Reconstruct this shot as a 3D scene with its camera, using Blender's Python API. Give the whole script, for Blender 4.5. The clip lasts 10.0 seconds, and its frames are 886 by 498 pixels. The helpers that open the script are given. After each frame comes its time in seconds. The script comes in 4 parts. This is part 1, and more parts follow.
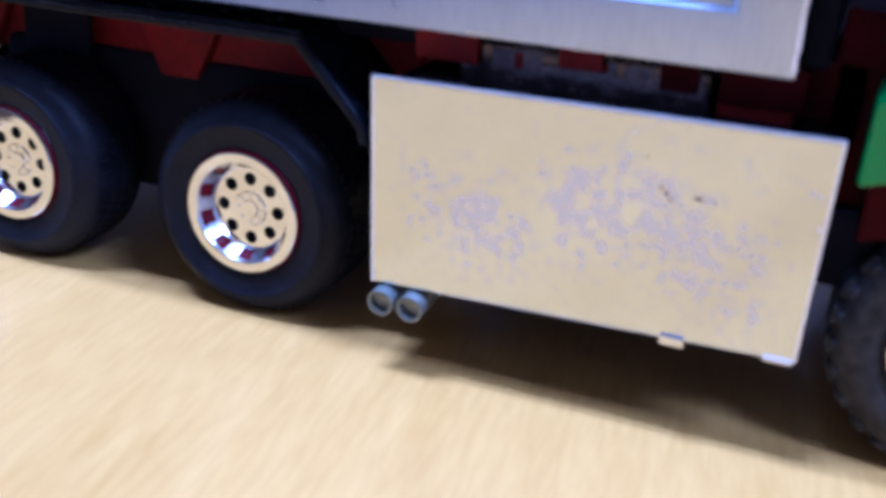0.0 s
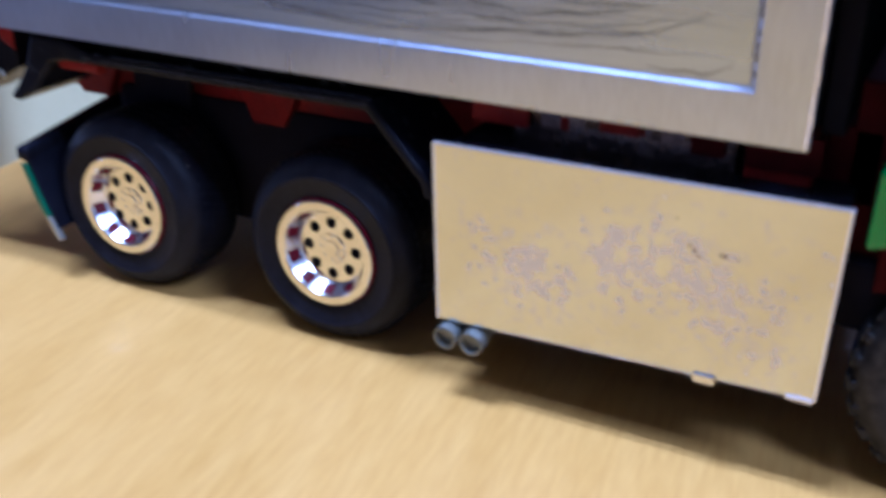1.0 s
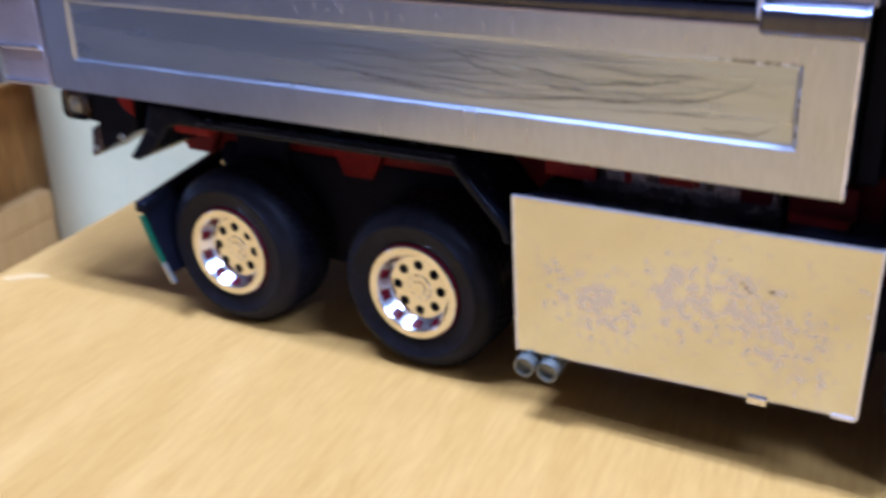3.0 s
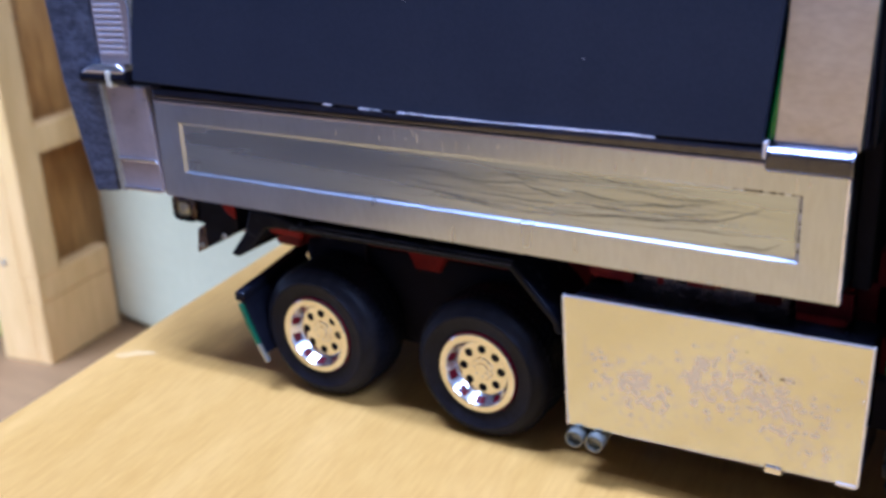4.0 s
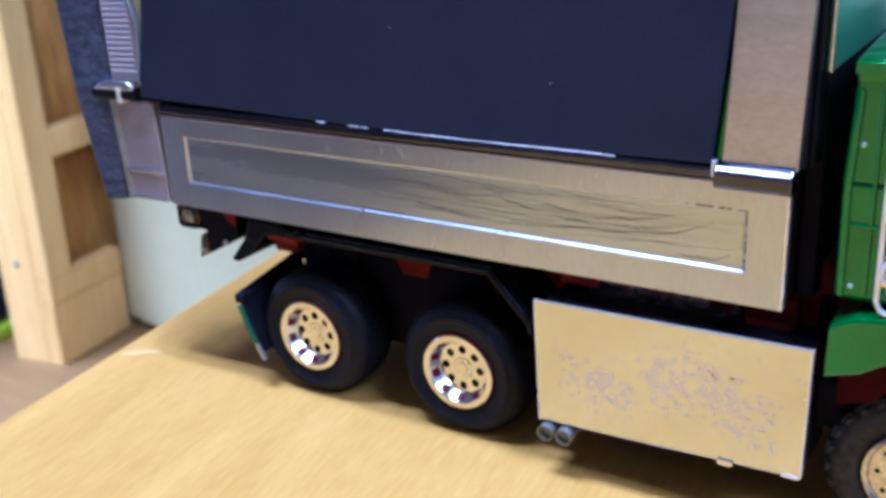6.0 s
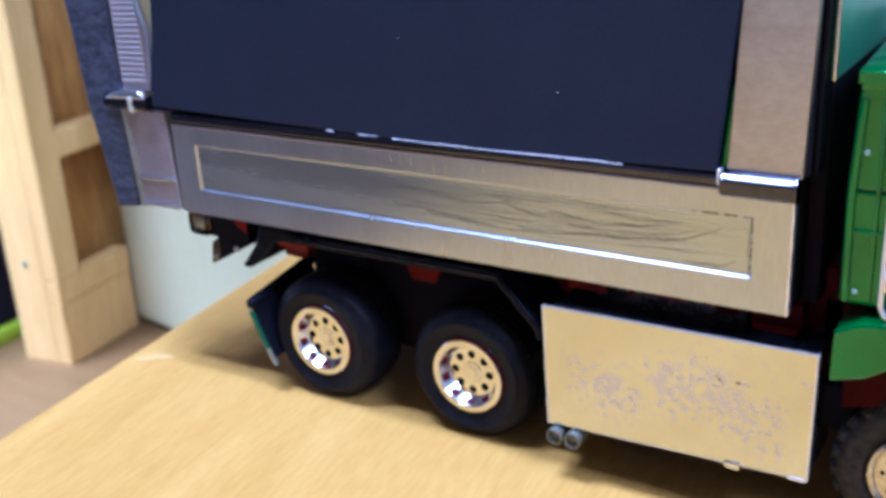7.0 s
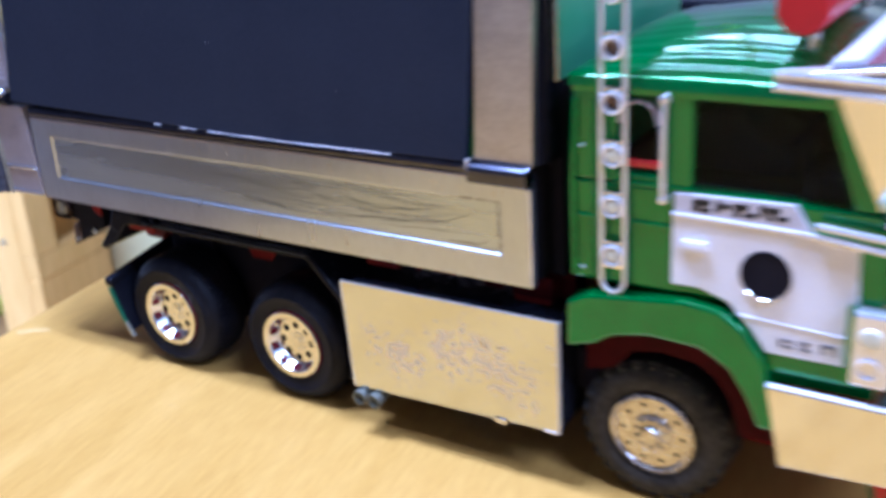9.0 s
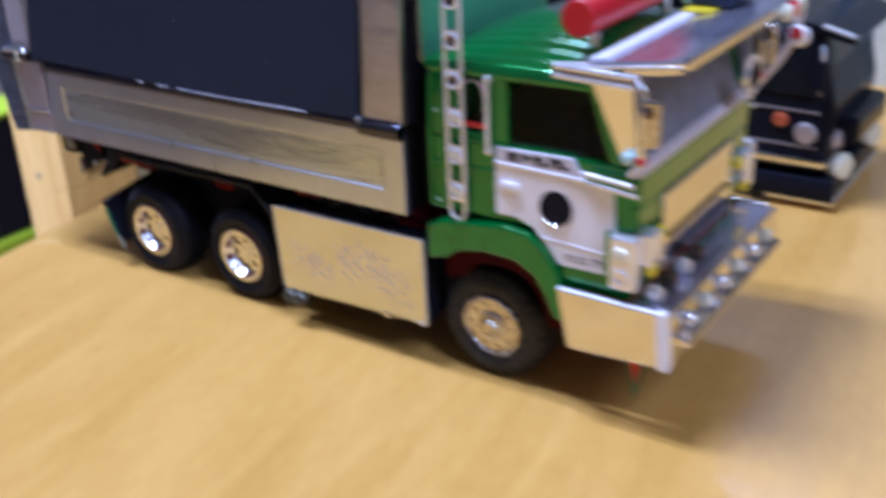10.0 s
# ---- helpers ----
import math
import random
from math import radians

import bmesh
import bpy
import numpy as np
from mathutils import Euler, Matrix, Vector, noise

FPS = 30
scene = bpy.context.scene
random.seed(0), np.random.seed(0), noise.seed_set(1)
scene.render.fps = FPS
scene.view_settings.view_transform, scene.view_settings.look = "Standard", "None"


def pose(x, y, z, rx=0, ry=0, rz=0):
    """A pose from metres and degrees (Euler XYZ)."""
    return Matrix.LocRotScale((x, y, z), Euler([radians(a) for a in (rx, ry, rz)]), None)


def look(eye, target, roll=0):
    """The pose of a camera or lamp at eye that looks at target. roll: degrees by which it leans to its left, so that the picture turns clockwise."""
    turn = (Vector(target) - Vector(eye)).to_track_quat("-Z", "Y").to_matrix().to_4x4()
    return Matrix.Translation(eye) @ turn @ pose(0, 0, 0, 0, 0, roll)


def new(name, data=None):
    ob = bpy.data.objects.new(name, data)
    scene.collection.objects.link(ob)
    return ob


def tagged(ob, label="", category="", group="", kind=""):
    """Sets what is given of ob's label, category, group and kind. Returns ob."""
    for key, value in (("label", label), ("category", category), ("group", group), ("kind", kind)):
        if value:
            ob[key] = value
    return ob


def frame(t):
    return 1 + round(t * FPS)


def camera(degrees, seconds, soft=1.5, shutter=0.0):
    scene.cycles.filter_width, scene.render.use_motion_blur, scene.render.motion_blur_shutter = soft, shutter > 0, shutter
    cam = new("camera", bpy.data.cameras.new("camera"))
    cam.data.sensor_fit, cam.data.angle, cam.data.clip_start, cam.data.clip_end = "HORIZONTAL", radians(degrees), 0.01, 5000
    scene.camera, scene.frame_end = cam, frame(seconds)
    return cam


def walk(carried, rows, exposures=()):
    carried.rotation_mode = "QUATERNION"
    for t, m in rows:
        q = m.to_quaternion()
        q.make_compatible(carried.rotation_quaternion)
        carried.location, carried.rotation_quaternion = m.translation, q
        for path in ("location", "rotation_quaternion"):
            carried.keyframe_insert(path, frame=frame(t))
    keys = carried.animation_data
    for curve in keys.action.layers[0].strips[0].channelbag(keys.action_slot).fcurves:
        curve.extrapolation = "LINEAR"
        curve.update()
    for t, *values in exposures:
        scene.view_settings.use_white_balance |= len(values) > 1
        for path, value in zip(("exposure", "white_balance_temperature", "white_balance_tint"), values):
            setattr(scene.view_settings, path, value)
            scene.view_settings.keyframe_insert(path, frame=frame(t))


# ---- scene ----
cam = camera(45.78, 10.0, soft=3.5, shutter=1.0)
# the far rack is out of focus behind the close subject
cam.data.dof.use_dof, cam.data.dof.focus_distance, cam.data.dof.aperture_fstop = True, 0.205, 28.0
# seconds, eye x y z, yaw, pitch, roll
ROWS = [
    (0, 0.07698, -0.11580, 0.07024, 22.187, -22.470, -3.288),
    (0.5, 0.08150, -0.11448, 0.08008, 25.207, -24.799, -2.287),
    (1, 0.08626, -0.12282, 0.08729, 27.162, -24.693, -0.516),
    (1.5, 0.08806, -0.12573, 0.09310, 28.251, -24.108, 0.796),
    (2, 0.08589, -0.12498, 0.09243, 27.838, -24.252, 1.460),
    (2.2, 0.08617, -0.12628, 0.09344, 27.582, -24.420, 1.342),
    (3.3, 0.09361, -0.14961, 0.10394, 30.066, -22.539, 1.859),
    (3.5, 0.09684, -0.15585, 0.10996, 30.617, -22.020, 2.298),
    (4, 0.10003, -0.16514, 0.11860, 31.162, -20.681, 2.665),
    (4.5, 0.10203, -0.16927, 0.12227, 31.339, -20.591, 2.749),
    (5, 0.10735, -0.16976, 0.13016, 31.421, -21.202, 4.026),
    (5.5, 0.11135, -0.17290, 0.12452, 31.395, -20.973, 2.583),
    (6.8, 0.11432, -0.17657, 0.12685, 32.327, -19.947, 2.771),
    (7, 0.11402, -0.17690, 0.12776, 32.040, -20.575, 2.955),
    (7.5, 0.11512, -0.17515, 0.12652, 31.834, -20.969, 2.883),
    (8, 0.11567, -0.17383, 0.12121, 31.775, -21.102, 2.673),
    (8.5, 0.13061, -0.16718, 0.12403, 31.562, -21.534, 2.815),
    (9, 0.16336, -0.17272, 0.13595, 31.710, -22.121, 3.453),
    (9.5, 0.19669, -0.19430, 0.14932, 34.120, -23.182, 3.719),
    (10, 0.23361, -0.21213, 0.15909, 34.119, -24.776, 2.307),
]
walk(cam, [(t, pose(x, y, z, 90 + pitch, roll, yaw)) for t, x, y, z, yaw, pitch, roll in ROWS],
     exposures=[(0.0, -0.26, 4280, 23), (0.6, -0.34, 4700, 19), (1.2, -0.60, 4980, 17), (2.2, -0.48, 5130, 16), (5.0, -0.40, 5250, 13),
                (9.1, -0.30, 5330, 11), (9.6, -0.58, 5650, 13), (10.0, -0.77, 5900, 13)])

# ---- world and light ----
world = bpy.data.worlds.new("room_world")
scene.world = world
world.use_nodes = True
world.node_tree.nodes["Background"].inputs[0].default_value = (0.75, 0.85, 1.0, 1)
world.node_tree.nodes["Background"].inputs[1].default_value = 0.03


def tube_lamp(name, eye, target, sx, sy, watts, colour, spread=180):
    data = bpy.data.lights.new(name, "AREA")
    data.shape, data.size, data.size_y = "RECTANGLE", sx, sy
    data.energy, data.color = watts, colour
    data.spread = radians(spread)
    ob = new(name, data)
    ob.matrix_world = look(eye, target)
    return ob


COOL = (0.76, 0.93, 1.42)
# ceiling fittings of two fluorescent tubes each: two in line over the table, one beyond it; the narrow-spread rack pair
# and the weak pair behind the viewer are unseen lamps added as fill
for px, py, length, watts, spread in ((-0.32, -0.18, 0.55, 26.0, 180), (1.45, -0.50, 1.15, 18.0, 180), (-1.88, -0.05, 1.15, 54.0, 80),
                                      (-0.4, 1.75, 1.15, 9.0, 180), (-0.1, -1.75, 1.15, 0.8, 180)):
    for dy in (-0.08, 0.08):
        tube_lamp("tube_and_fill_lamp", (px, py + dy, 1.46), (px, py + dy, 0.0), length, 0.07, watts, COOL, spread)

# daylight in the window of the east wall
tube_lamp("window_daylight", (2.58, 0.15, 0.45), (0.0, 0.15, 0.0), 1.7, 1.15, 8.0, (0.86, 0.95, 1.16))

# ---- materials ----
MM = 0.001


def mat(name, base, rough=0.5, metal=0.0, base2=None, scale=400.0, stretch=(1, 1, 1), fine=2500.0, mix=0.5,
        bump=0.0, rough_var=0.0, coat=0.0, spec=0.5, detail=4.0, bump_scale=None, transmission=0.0, ior=1.45, alpha=1.0):
    m = bpy.data.materials.new(name)
    m.use_nodes = True
    nt = m.node_tree
    b = nt.nodes["Principled BSDF"]
    b.inputs["Roughness"].default_value = rough
    b.inputs["Metallic"].default_value = metal
    b.inputs["Coat Weight"].default_value = coat
    b.inputs["Coat Roughness"].default_value = 0.08
    b.inputs["Specular IOR Level"].default_value = spec
    b.inputs["Transmission Weight"].default_value = transmission
    b.inputs["IOR"].default_value = ior
    b.inputs["Alpha"].default_value = alpha
    base2 = base2 or tuple(c * 0.8 for c in base)
    tc = nt.nodes.new("ShaderNodeTexCoord")
    mp = nt.nodes.new("ShaderNodeMapping")
    mp.inputs["Scale"].default_value = stretch
    nt.links.new(tc.outputs["Object"], mp.inputs["Vector"])
    n1 = nt.nodes.new("ShaderNodeTexNoise")
    n1.inputs["Scale"].default_value, n1.inputs["Detail"].default_value = scale, detail
    n2 = nt.nodes.new("ShaderNodeTexNoise")
    n2.inputs["Scale"].default_value, n2.inputs["Detail"].default_value = fine, 3.0
    for n in (n1, n2):
        nt.links.new(mp.outputs["Vector"], n.inputs["Vector"])
    add = nt.nodes.new("ShaderNodeMath")
    add.operation = "MULTIPLY_ADD"
    nt.links.new(n2.outputs["Fac"], add.inputs[0])
    add.inputs[1].default_value = 0.5
    half = nt.nodes.new("ShaderNodeMath")
    half.operation = "MULTIPLY"
    nt.links.new(n1.outputs["Fac"], half.inputs[0])
    half.inputs[1].default_value = 0.5
    nt.links.new(half.outputs[0], add.inputs[2])
    ramp = nt.nodes.new("ShaderNodeValToRGB")
    ramp.color_ramp.elements[0].position = 0.5 - 0.25 * mix
    ramp.color_ramp.elements[1].position = 0.5 + 0.25 * mix
    ramp.color_ramp.elements[0].color = (*base2, 1)
    ramp.color_ramp.elements[1].color = (*base, 1)
    nt.links.new(add.outputs[0], ramp.inputs["Fac"])
    nt.links.new(ramp.outputs["Color"], b.inputs["Base Color"])
    if rough_var:
        rr = nt.nodes.new("ShaderNodeMapRange")
        rr.inputs["From Min"].default_value, rr.inputs["From Max"].default_value = 0.3, 0.7
        rr.inputs["To Min"].default_value, rr.inputs["To Max"].default_value = max(rough - rough_var, 0.02), min(rough + rough_var, 1)
        nt.links.new(n1.outputs["Fac"], rr.inputs["Value"])
        nt.links.new(rr.outputs["Result"], b.inputs["Roughness"])
    if bump:
        bp = nt.nodes.new("ShaderNodeBump")
        bp.inputs["Strength"].default_value = 1.0
        bp.inputs["Distance"].default_value = bump
        if bump_scale:
            n3 = nt.nodes.new("ShaderNodeTexNoise")
            n3.inputs["Scale"].default_value, n3.inputs["Detail"].default_value = bump_scale, 2.0
            nt.links.new(mp.outputs["Vector"], n3.inputs["Vector"])
            nt.links.new(n3.outputs["Fac"], bp.inputs["Height"])
        else:
            nt.links.new(add.outputs[0], bp.inputs["Height"])
        nt.links.new(bp.outputs["Normal"], b.inputs["Normal"])
    return m


TABLE = mat("table_laminate", (0.71, 0.393, 0.101), 0.36, base2=(0.556, 0.283, 0.060), scale=52, stretch=(2.8, 0.36, 1), fine=330, mix=0.75,
            rough_var=0.08, coat=0.12, bump=0.00002)
RUBBER = mat("tyre_rubber", (0.014, 0.014, 0.019), 0.45, base2=(0.006, 0.006, 0.009), spec=0.13, scale=300, bump=0.00004, rough_var=0.12)
DIRTY_RUBBER = mat("dusty_rubber", (0.050, 0.045, 0.042), 0.6, base2=(0.006, 0.006, 0.007), scale=110, fine=700, bump=0.00006, mix=0.6, spec=0.3)
CHROME = mat("chrome_plating", (0.86, 0.85, 0.84), 0.06, 1.0, base2=(0.78, 0.77, 0.77), scale=150, rough_var=0.03)
SATIN_CHROME = mat("satin_chrome", (0.86, 0.85, 0.86), 0.2, 1.0, base2=(0.78, 0.77, 0.79), scale=200, rough_var=0.04)
MIRROR = mat("mirror_film", (0.88, 0.86, 0.85), 0.10, 1.0, base2=(0.80, 0.79, 0.82), scale=120, rough_var=0.07, bump=0.000012, bump_scale=90)
ALU = mat("brushed_aluminium", (0.60, 0.64, 0.71), 0.29, 0.93, base2=(0.545, 0.58, 0.645), scale=60, stretch=(1.8, 1, 0.5), fine=700,
          rough_var=0.02)
PILLAR_ALU = mat("mottled_aluminium", (0.66, 0.62, 0.60), 0.40, 1.0, base2=(0.52, 0.48, 0.47), scale=260, stretch=(0.6, 1, 1.4), fine=900, mix=0.7,
                 rough_var=0.06, bump=0.00003)
EDGE = mat("bright_cut_edge", (0.85, 0.86, 0.9), 0.25, 1.0, scale=600, bump=0.00005)
# dark tone of the crease and seam lines on the bed side
DARK_CREASE = mat("dark_crease_lines", (0.135, 0.125, 0.105), 0.5, 0.4, base2=(0.085, 0.078, 0.065), scale=300)
GRAINED = mat("creased_foil", (0.58, 0.64, 0.68), 0.27, 0.93, base2=(0.50, 0.55, 0.585), scale=90, stretch=(0.16, 1, 2.2), fine=420, mix=0.7, rough_var=0.05, bump=0.000006)
BLACK = mat("black_plastic", (0.011, 0.012, 0.018), 0.2, base2=(0.008, 0.008, 0.013), scale=300, rough_var=0.06, spec=0.07)
MATT_BLACK = mat("matt_black", (0.016, 0.014, 0.020), 0.8, scale=300, spec=0.08)
NAVY = mat("navy_board", (0.026, 0.033, 0.058), 0.6, base2=(0.020, 0.026, 0.048), spec=0.1, scale=60, fine=1800, rough_var=0.06, bump=0.00001)
SPECKLED = mat("speckled_navy_plastic", (0.090, 0.105, 0.160), 0.5, base2=(0.020, 0.025, 0.046), scale=330, fine=1500, stretch=(0.6, 1, 1.5), mix=0.45, bump=0.0001)
RED = mat("red_chassis_paint", (0.24, 0.011, 0.008), 0.6, spec=0.2, base2=(0.14, 0.006, 0.005), scale=250, rough_var=0.1)
# chassis red with shade put into its colour, for gaps and recesses
SHADED_RED = mat("shaded_red_paint", (0.060, 0.002, 0.004), 0.7, base2=(0.034, 0.001, 0.002), spec=0.1, scale=250)
SCARLET = mat("scarlet_plastic", (0.56, 0.012, 0.018), 0.35, base2=(0.48, 0.010, 0.014), scale=200)
MAROON = mat("maroon_paint", (0.14, 0.004, 0.014), 0.25, scale=300)
GREEN = mat("candy_green_paint", (0.001, 0.205, 0.035), 0.17, 0.50, base2=(0.001, 0.15, 0.026), spec=0.3, scale=140, rough_var=0.06, bump=0.00012, bump_scale=70, coat=1.0)
PALE_GREEN = mat("pale_green_board", (0.10, 0.42, 0.24), 0.3, base2=(0.07, 0.33, 0.18), scale=90, coat=0.3)
# green raised in the colour so the dim cab inside looks lit
LIT_LINING = mat("brightened_green_lining", (0.03, 0.58, 0.17), 0.4, base2=(0.025, 0.48, 0.14), scale=120)
ICE = mat("ice_blue_lens", (0.52, 0.74, 0.74), 0.12, base2=(0.42, 0.62, 0.64), scale=300, coat=0.6)
FLAP_GREEN = mat("green_rubber_flap", (0.004, 0.12, 0.055), 0.3, scale=300)
WHITE = mat("white_panel_paint", (0.90, 0.875, 0.93), 0.28, base2=(0.84, 0.81, 0.87), scale=120, coat=0.2)
SIGN = mat("grey_sign_film", (0.68, 0.64, 0.70), 0.3, base2=(0.58, 0.54, 0.60), scale=150)
GLASS = mat("smoked_window", (0.70, 0.82, 0.78), 0.03, base2=(0.64, 0.77, 0.72), spec=0.5, scale=100, transmission=1.0, ior=1.13)
BLACK_GLASS = mat("black_window", (0.012, 0.014, 0.018), 0.08, base2=(0.008, 0.010, 0.013), scale=100, spec=0.15)
GUARD = mat("glossy_black_guard", (0.010, 0.011, 0.018), 0.24, base2=(0.007, 0.008, 0.013), spec=0.10, scale=300, rough_var=0.05)
DULL_STEEL = mat("dull_steel", (0.34, 0.34, 0.29), 0.42, 0.6, base2=(0.22, 0.22, 0.18), scale=500, rough_var=0.08)
# paler bluish tone that carries the highlight of the black guard
GUARD_HIGHLIGHT = mat("guard_edge_highlight", (0.16, 0.18, 0.26), 0.33, 0.6, base2=(0.07, 0.08, 0.13), spec=0.5, scale=90, rough_var=0.06)
HINGE = mat("dark_polished_tube", (0.10, 0.10, 0.13), 0.16, 1.0, base2=(0.07, 0.07, 0.10), scale=200)
PALE_CHROME = mat("bright_plated_trim", (0.93, 0.92, 0.98), 0.18, 0.62, base2=(0.84, 0.83, 0.87), scale=400, rough_var=0.08)
HAZY_GLASS = mat("hazy_windscreen", (0.22, 0.22, 0.26), 0.25, base2=(0.13, 0.13, 0.155), scale=120)
PINK_WHITE = mat("pinkish_white_trim", (0.72, 0.64, 0.66), 0.3, 0.2, base2=(0.60, 0.53, 0.55), scale=200)
WORN_STEEL = mat("worn_steel", (0.80, 0.76, 0.71), 0.22, 1.0, base2=(0.40, 0.35, 0.31), scale=420, fine=1500, mix=0.6, rough_var=0.1, bump=0.00004)
VISOR = mat("lilac_mirror_film", (0.82, 0.80, 0.92), 0.13, 0.88, base2=(0.74, 0.72, 0.84), scale=90, rough_var=0.06, bump=0.00001, bump_scale=60)
LENS = mat("cream_lamp_lens", (0.78, 0.76, 0.62), 0.15, base2=(0.66, 0.64, 0.52), scale=500, coat=0.5)
AMBER = mat("amber_lens", (0.50, 0.11, 0.05), 0.2, scale=500, coat=0.5)
YELLOW = mat("yellow_plastic", (0.80, 0.62, 0.03), 0.3, scale=400)
RED_LENS = mat("red_lens", (0.6, 0.02, 0.03), 0.2, scale=400, coat=0.5)
BROWN_CHROME = mat("tarnished_chrome", (0.20, 0.15, 0.13), 0.25, 0.9, base2=(0.06, 0.04, 0.035), scale=350, rough_var=0.1)
MAUVE_ALU = mat("grey_aluminium", (0.50, 0.44, 0.46), 0.35, 0.55, base2=(0.42, 0.37, 0.385), scale=200, bump=0.00003, rough_var=0.08)
DARK_CHROME = mat("dark_chrome", (0.17, 0.17, 0.22), 0.14, 1.0, base2=(0.13, 0.13, 0.17), scale=250, rough_var=0.05)
SLAT = mat("lilac_grey_slat", (0.62, 0.58, 0.64), 0.35, 0.2, base2=(0.54, 0.50, 0.56), scale=200)
INK = mat("black_ink", (0.012, 0.012, 0.015), 0.4, scale=400)
GREY_INK = mat("grey_ink", (0.25, 0.24, 0.26), 0.4, scale=400)
PALE_STEEL = mat("dull_steel_tube", (0.50, 0.50, 0.44), 0.38, 0.7, base2=(0.32, 0.32, 0.27), scale=300, rough_var=0.1)
PINE = mat("pine_timber", (0.82, 0.52, 0.20), 0.6, base2=(0.62, 0.35, 0.10), scale=9, stretch=(4, 4, 0.35), fine=45, mix=0.8, bump=0.0003)
PINE_DARK = mat("amber_pine_board", (0.68, 0.34, 0.08), 0.5, base2=(0.26, 0.10, 0.02), scale=7, stretch=(4, 4, 0.5), fine=35, mix=0.7, bump=0.0003)
WORN = mat("worn_laminate", (0.74, 0.47, 0.18), 0.55, base2=(0.68, 0.40, 0.13), scale=300, fine=900, mix=0.6)
KNOT = mat("dark_knot", (0.16, 0.07, 0.025), 0.6, scale=60)
PANEL = mat("off_white_panel", (0.57, 0.53, 0.31), 0.5, base2=(0.52, 0.485, 0.28), scale=6, fine=60)
FLOOR = mat("dark_floorboards", (0.23, 0.122, 0.042), 0.5, base2=(0.14, 0.072, 0.024), scale=8, stretch=(0.5, 6, 1), fine=40, mix=0.9)
WALL = mat("painted_wall", (0.40, 0.40, 0.43), 0.8, base2=(0.35, 0.35, 0.38), scale=4, fine=80, bump=0.0004)
CEIL = mat("ceiling_board", (0.36, 0.36, 0.36), 0.85, base2=(0.31, 0.31, 0.31), scale=5, fine=60)
LIME = mat("lime_plastic", (0.38, 0.52, 0.03), 0.4, scale=20)

# mirror film with bluish, hazy smudges
SMUDGED = mat("smudged_mirror_film", (0.755, 0.775, 0.76), 0.15, 1.0, base2=(0.70, 0.72, 0.71), scale=120, bump=0.00001, bump_scale=80)
nt = SMUDGED.node_tree
bsdf = nt.nodes["Principled BSDF"]
tc = nt.nodes.new("ShaderNodeTexCoord")
spots = None
for cx, cz, rx, rz, turn in ((37.0, 24.0, 12.5, 9.0, 25), (52.0, 28.5, 9.5, 11.0, 0), (63.5, 26.0, 17.0, 9.0, 42)):
    mp = nt.nodes.new("ShaderNodeMapping")
    mp.vector_type = "TEXTURE"
    mp.inputs["Location"].default_value = (cx * MM, 0.0, cz * MM)
    mp.inputs["Rotation"].default_value = (0.0, radians(turn), 0.0)
    mp.inputs["Scale"].default_value = (rx * MM, 0.1, rz * MM)
    nt.links.new(tc.outputs["Object"], mp.inputs["Vector"])
    grad = nt.nodes.new("ShaderNodeTexGradient")
    grad.gradient_type = "SPHERICAL"
    nt.links.new(mp.outputs["Vector"], grad.inputs["Vector"])
    if spots is None:
        spots = grad.outputs["Fac"]
    else:
        most = nt.nodes.new("ShaderNodeMath")
        most.operation = "MAXIMUM"
        nt.links.new(spots, most.inputs[0])
        nt.links.new(grad.outputs["Fac"], most.inputs[1])
        spots = most.outputs[0]
patch = nt.nodes.new("ShaderNodeTexNoise")
patch.inputs["Scale"].default_value, patch.inputs["Detail"].default_value, patch.inputs["Roughness"].default_value = 620, 2.5, 0.5
nt.links.new(tc.outputs["Object"], patch.inputs["Vector"])
mul = nt.nodes.new("ShaderNodeMath")
mul.operation = "MULTIPLY_ADD"
nt.links.new(spots, mul.inputs[0])
mul.inputs[1].default_value = 0.37
nt.links.new(patch.outputs["Fac"], mul.inputs[2])
cut = nt.nodes.new("ShaderNodeMapRange")
cut.interpolation_type = "SMOOTHSTEP"
cut.inputs["From Min"].default_value, cut.inputs["From Max"].default_value = 0.55, 0.85
nt.links.new(mul.outputs[0], cut.inputs["Value"])
soft = nt.nodes.new("ShaderNodeMath")
soft.operation = "MULTIPLY"
nt.links.new(cut.outputs["Result"], soft.inputs[0])
soft.inputs[1].default_value = 0.7
dab = nt.nodes.new("ShaderNodeMixRGB")
nt.links.new(soft.outputs[0], dab.inputs["Fac"])
nt.links.new(bsdf.inputs["Base Color"].links[0].from_socket, dab.inputs["Color1"])
dab.inputs["Color2"].default_value = (0.60, 0.62, 1.0, 1)
nt.links.new(dab.outputs[0], bsdf.inputs["Base Color"])
dull = nt.nodes.new("ShaderNodeMapRange")
dull.inputs["To Min"].default_value, dull.inputs["To Max"].default_value = 0.15, 0.30
nt.links.new(cut.outputs["Result"], dull.inputs["Value"])
nt.links.new(dull.outputs["Result"], bsdf.inputs["Roughness"])

# ---- mesh helpers ----


def part(name, bm, material, parent=None, label="", angle=35):
    bmesh.ops.recalc_face_normals(bm, faces=bm.faces[:])
    for f in bm.faces:
        f.smooth = True
    for e in bm.edges:
        # crisp where the angle is sharp, and where a broad face meets its narrow bevel
        if len(e.link_faces) == 2:
            a = e.calc_face_angle(0.0)
            sizes = sorted(f.calc_area() for f in e.link_faces)
            e.smooth = not (a > radians(angle) or (a > radians(10) and sizes[1] > 12 * sizes[0]))
    me = bpy.data.meshes.new(name)
    bm.to_mesh(me)
    bm.free()
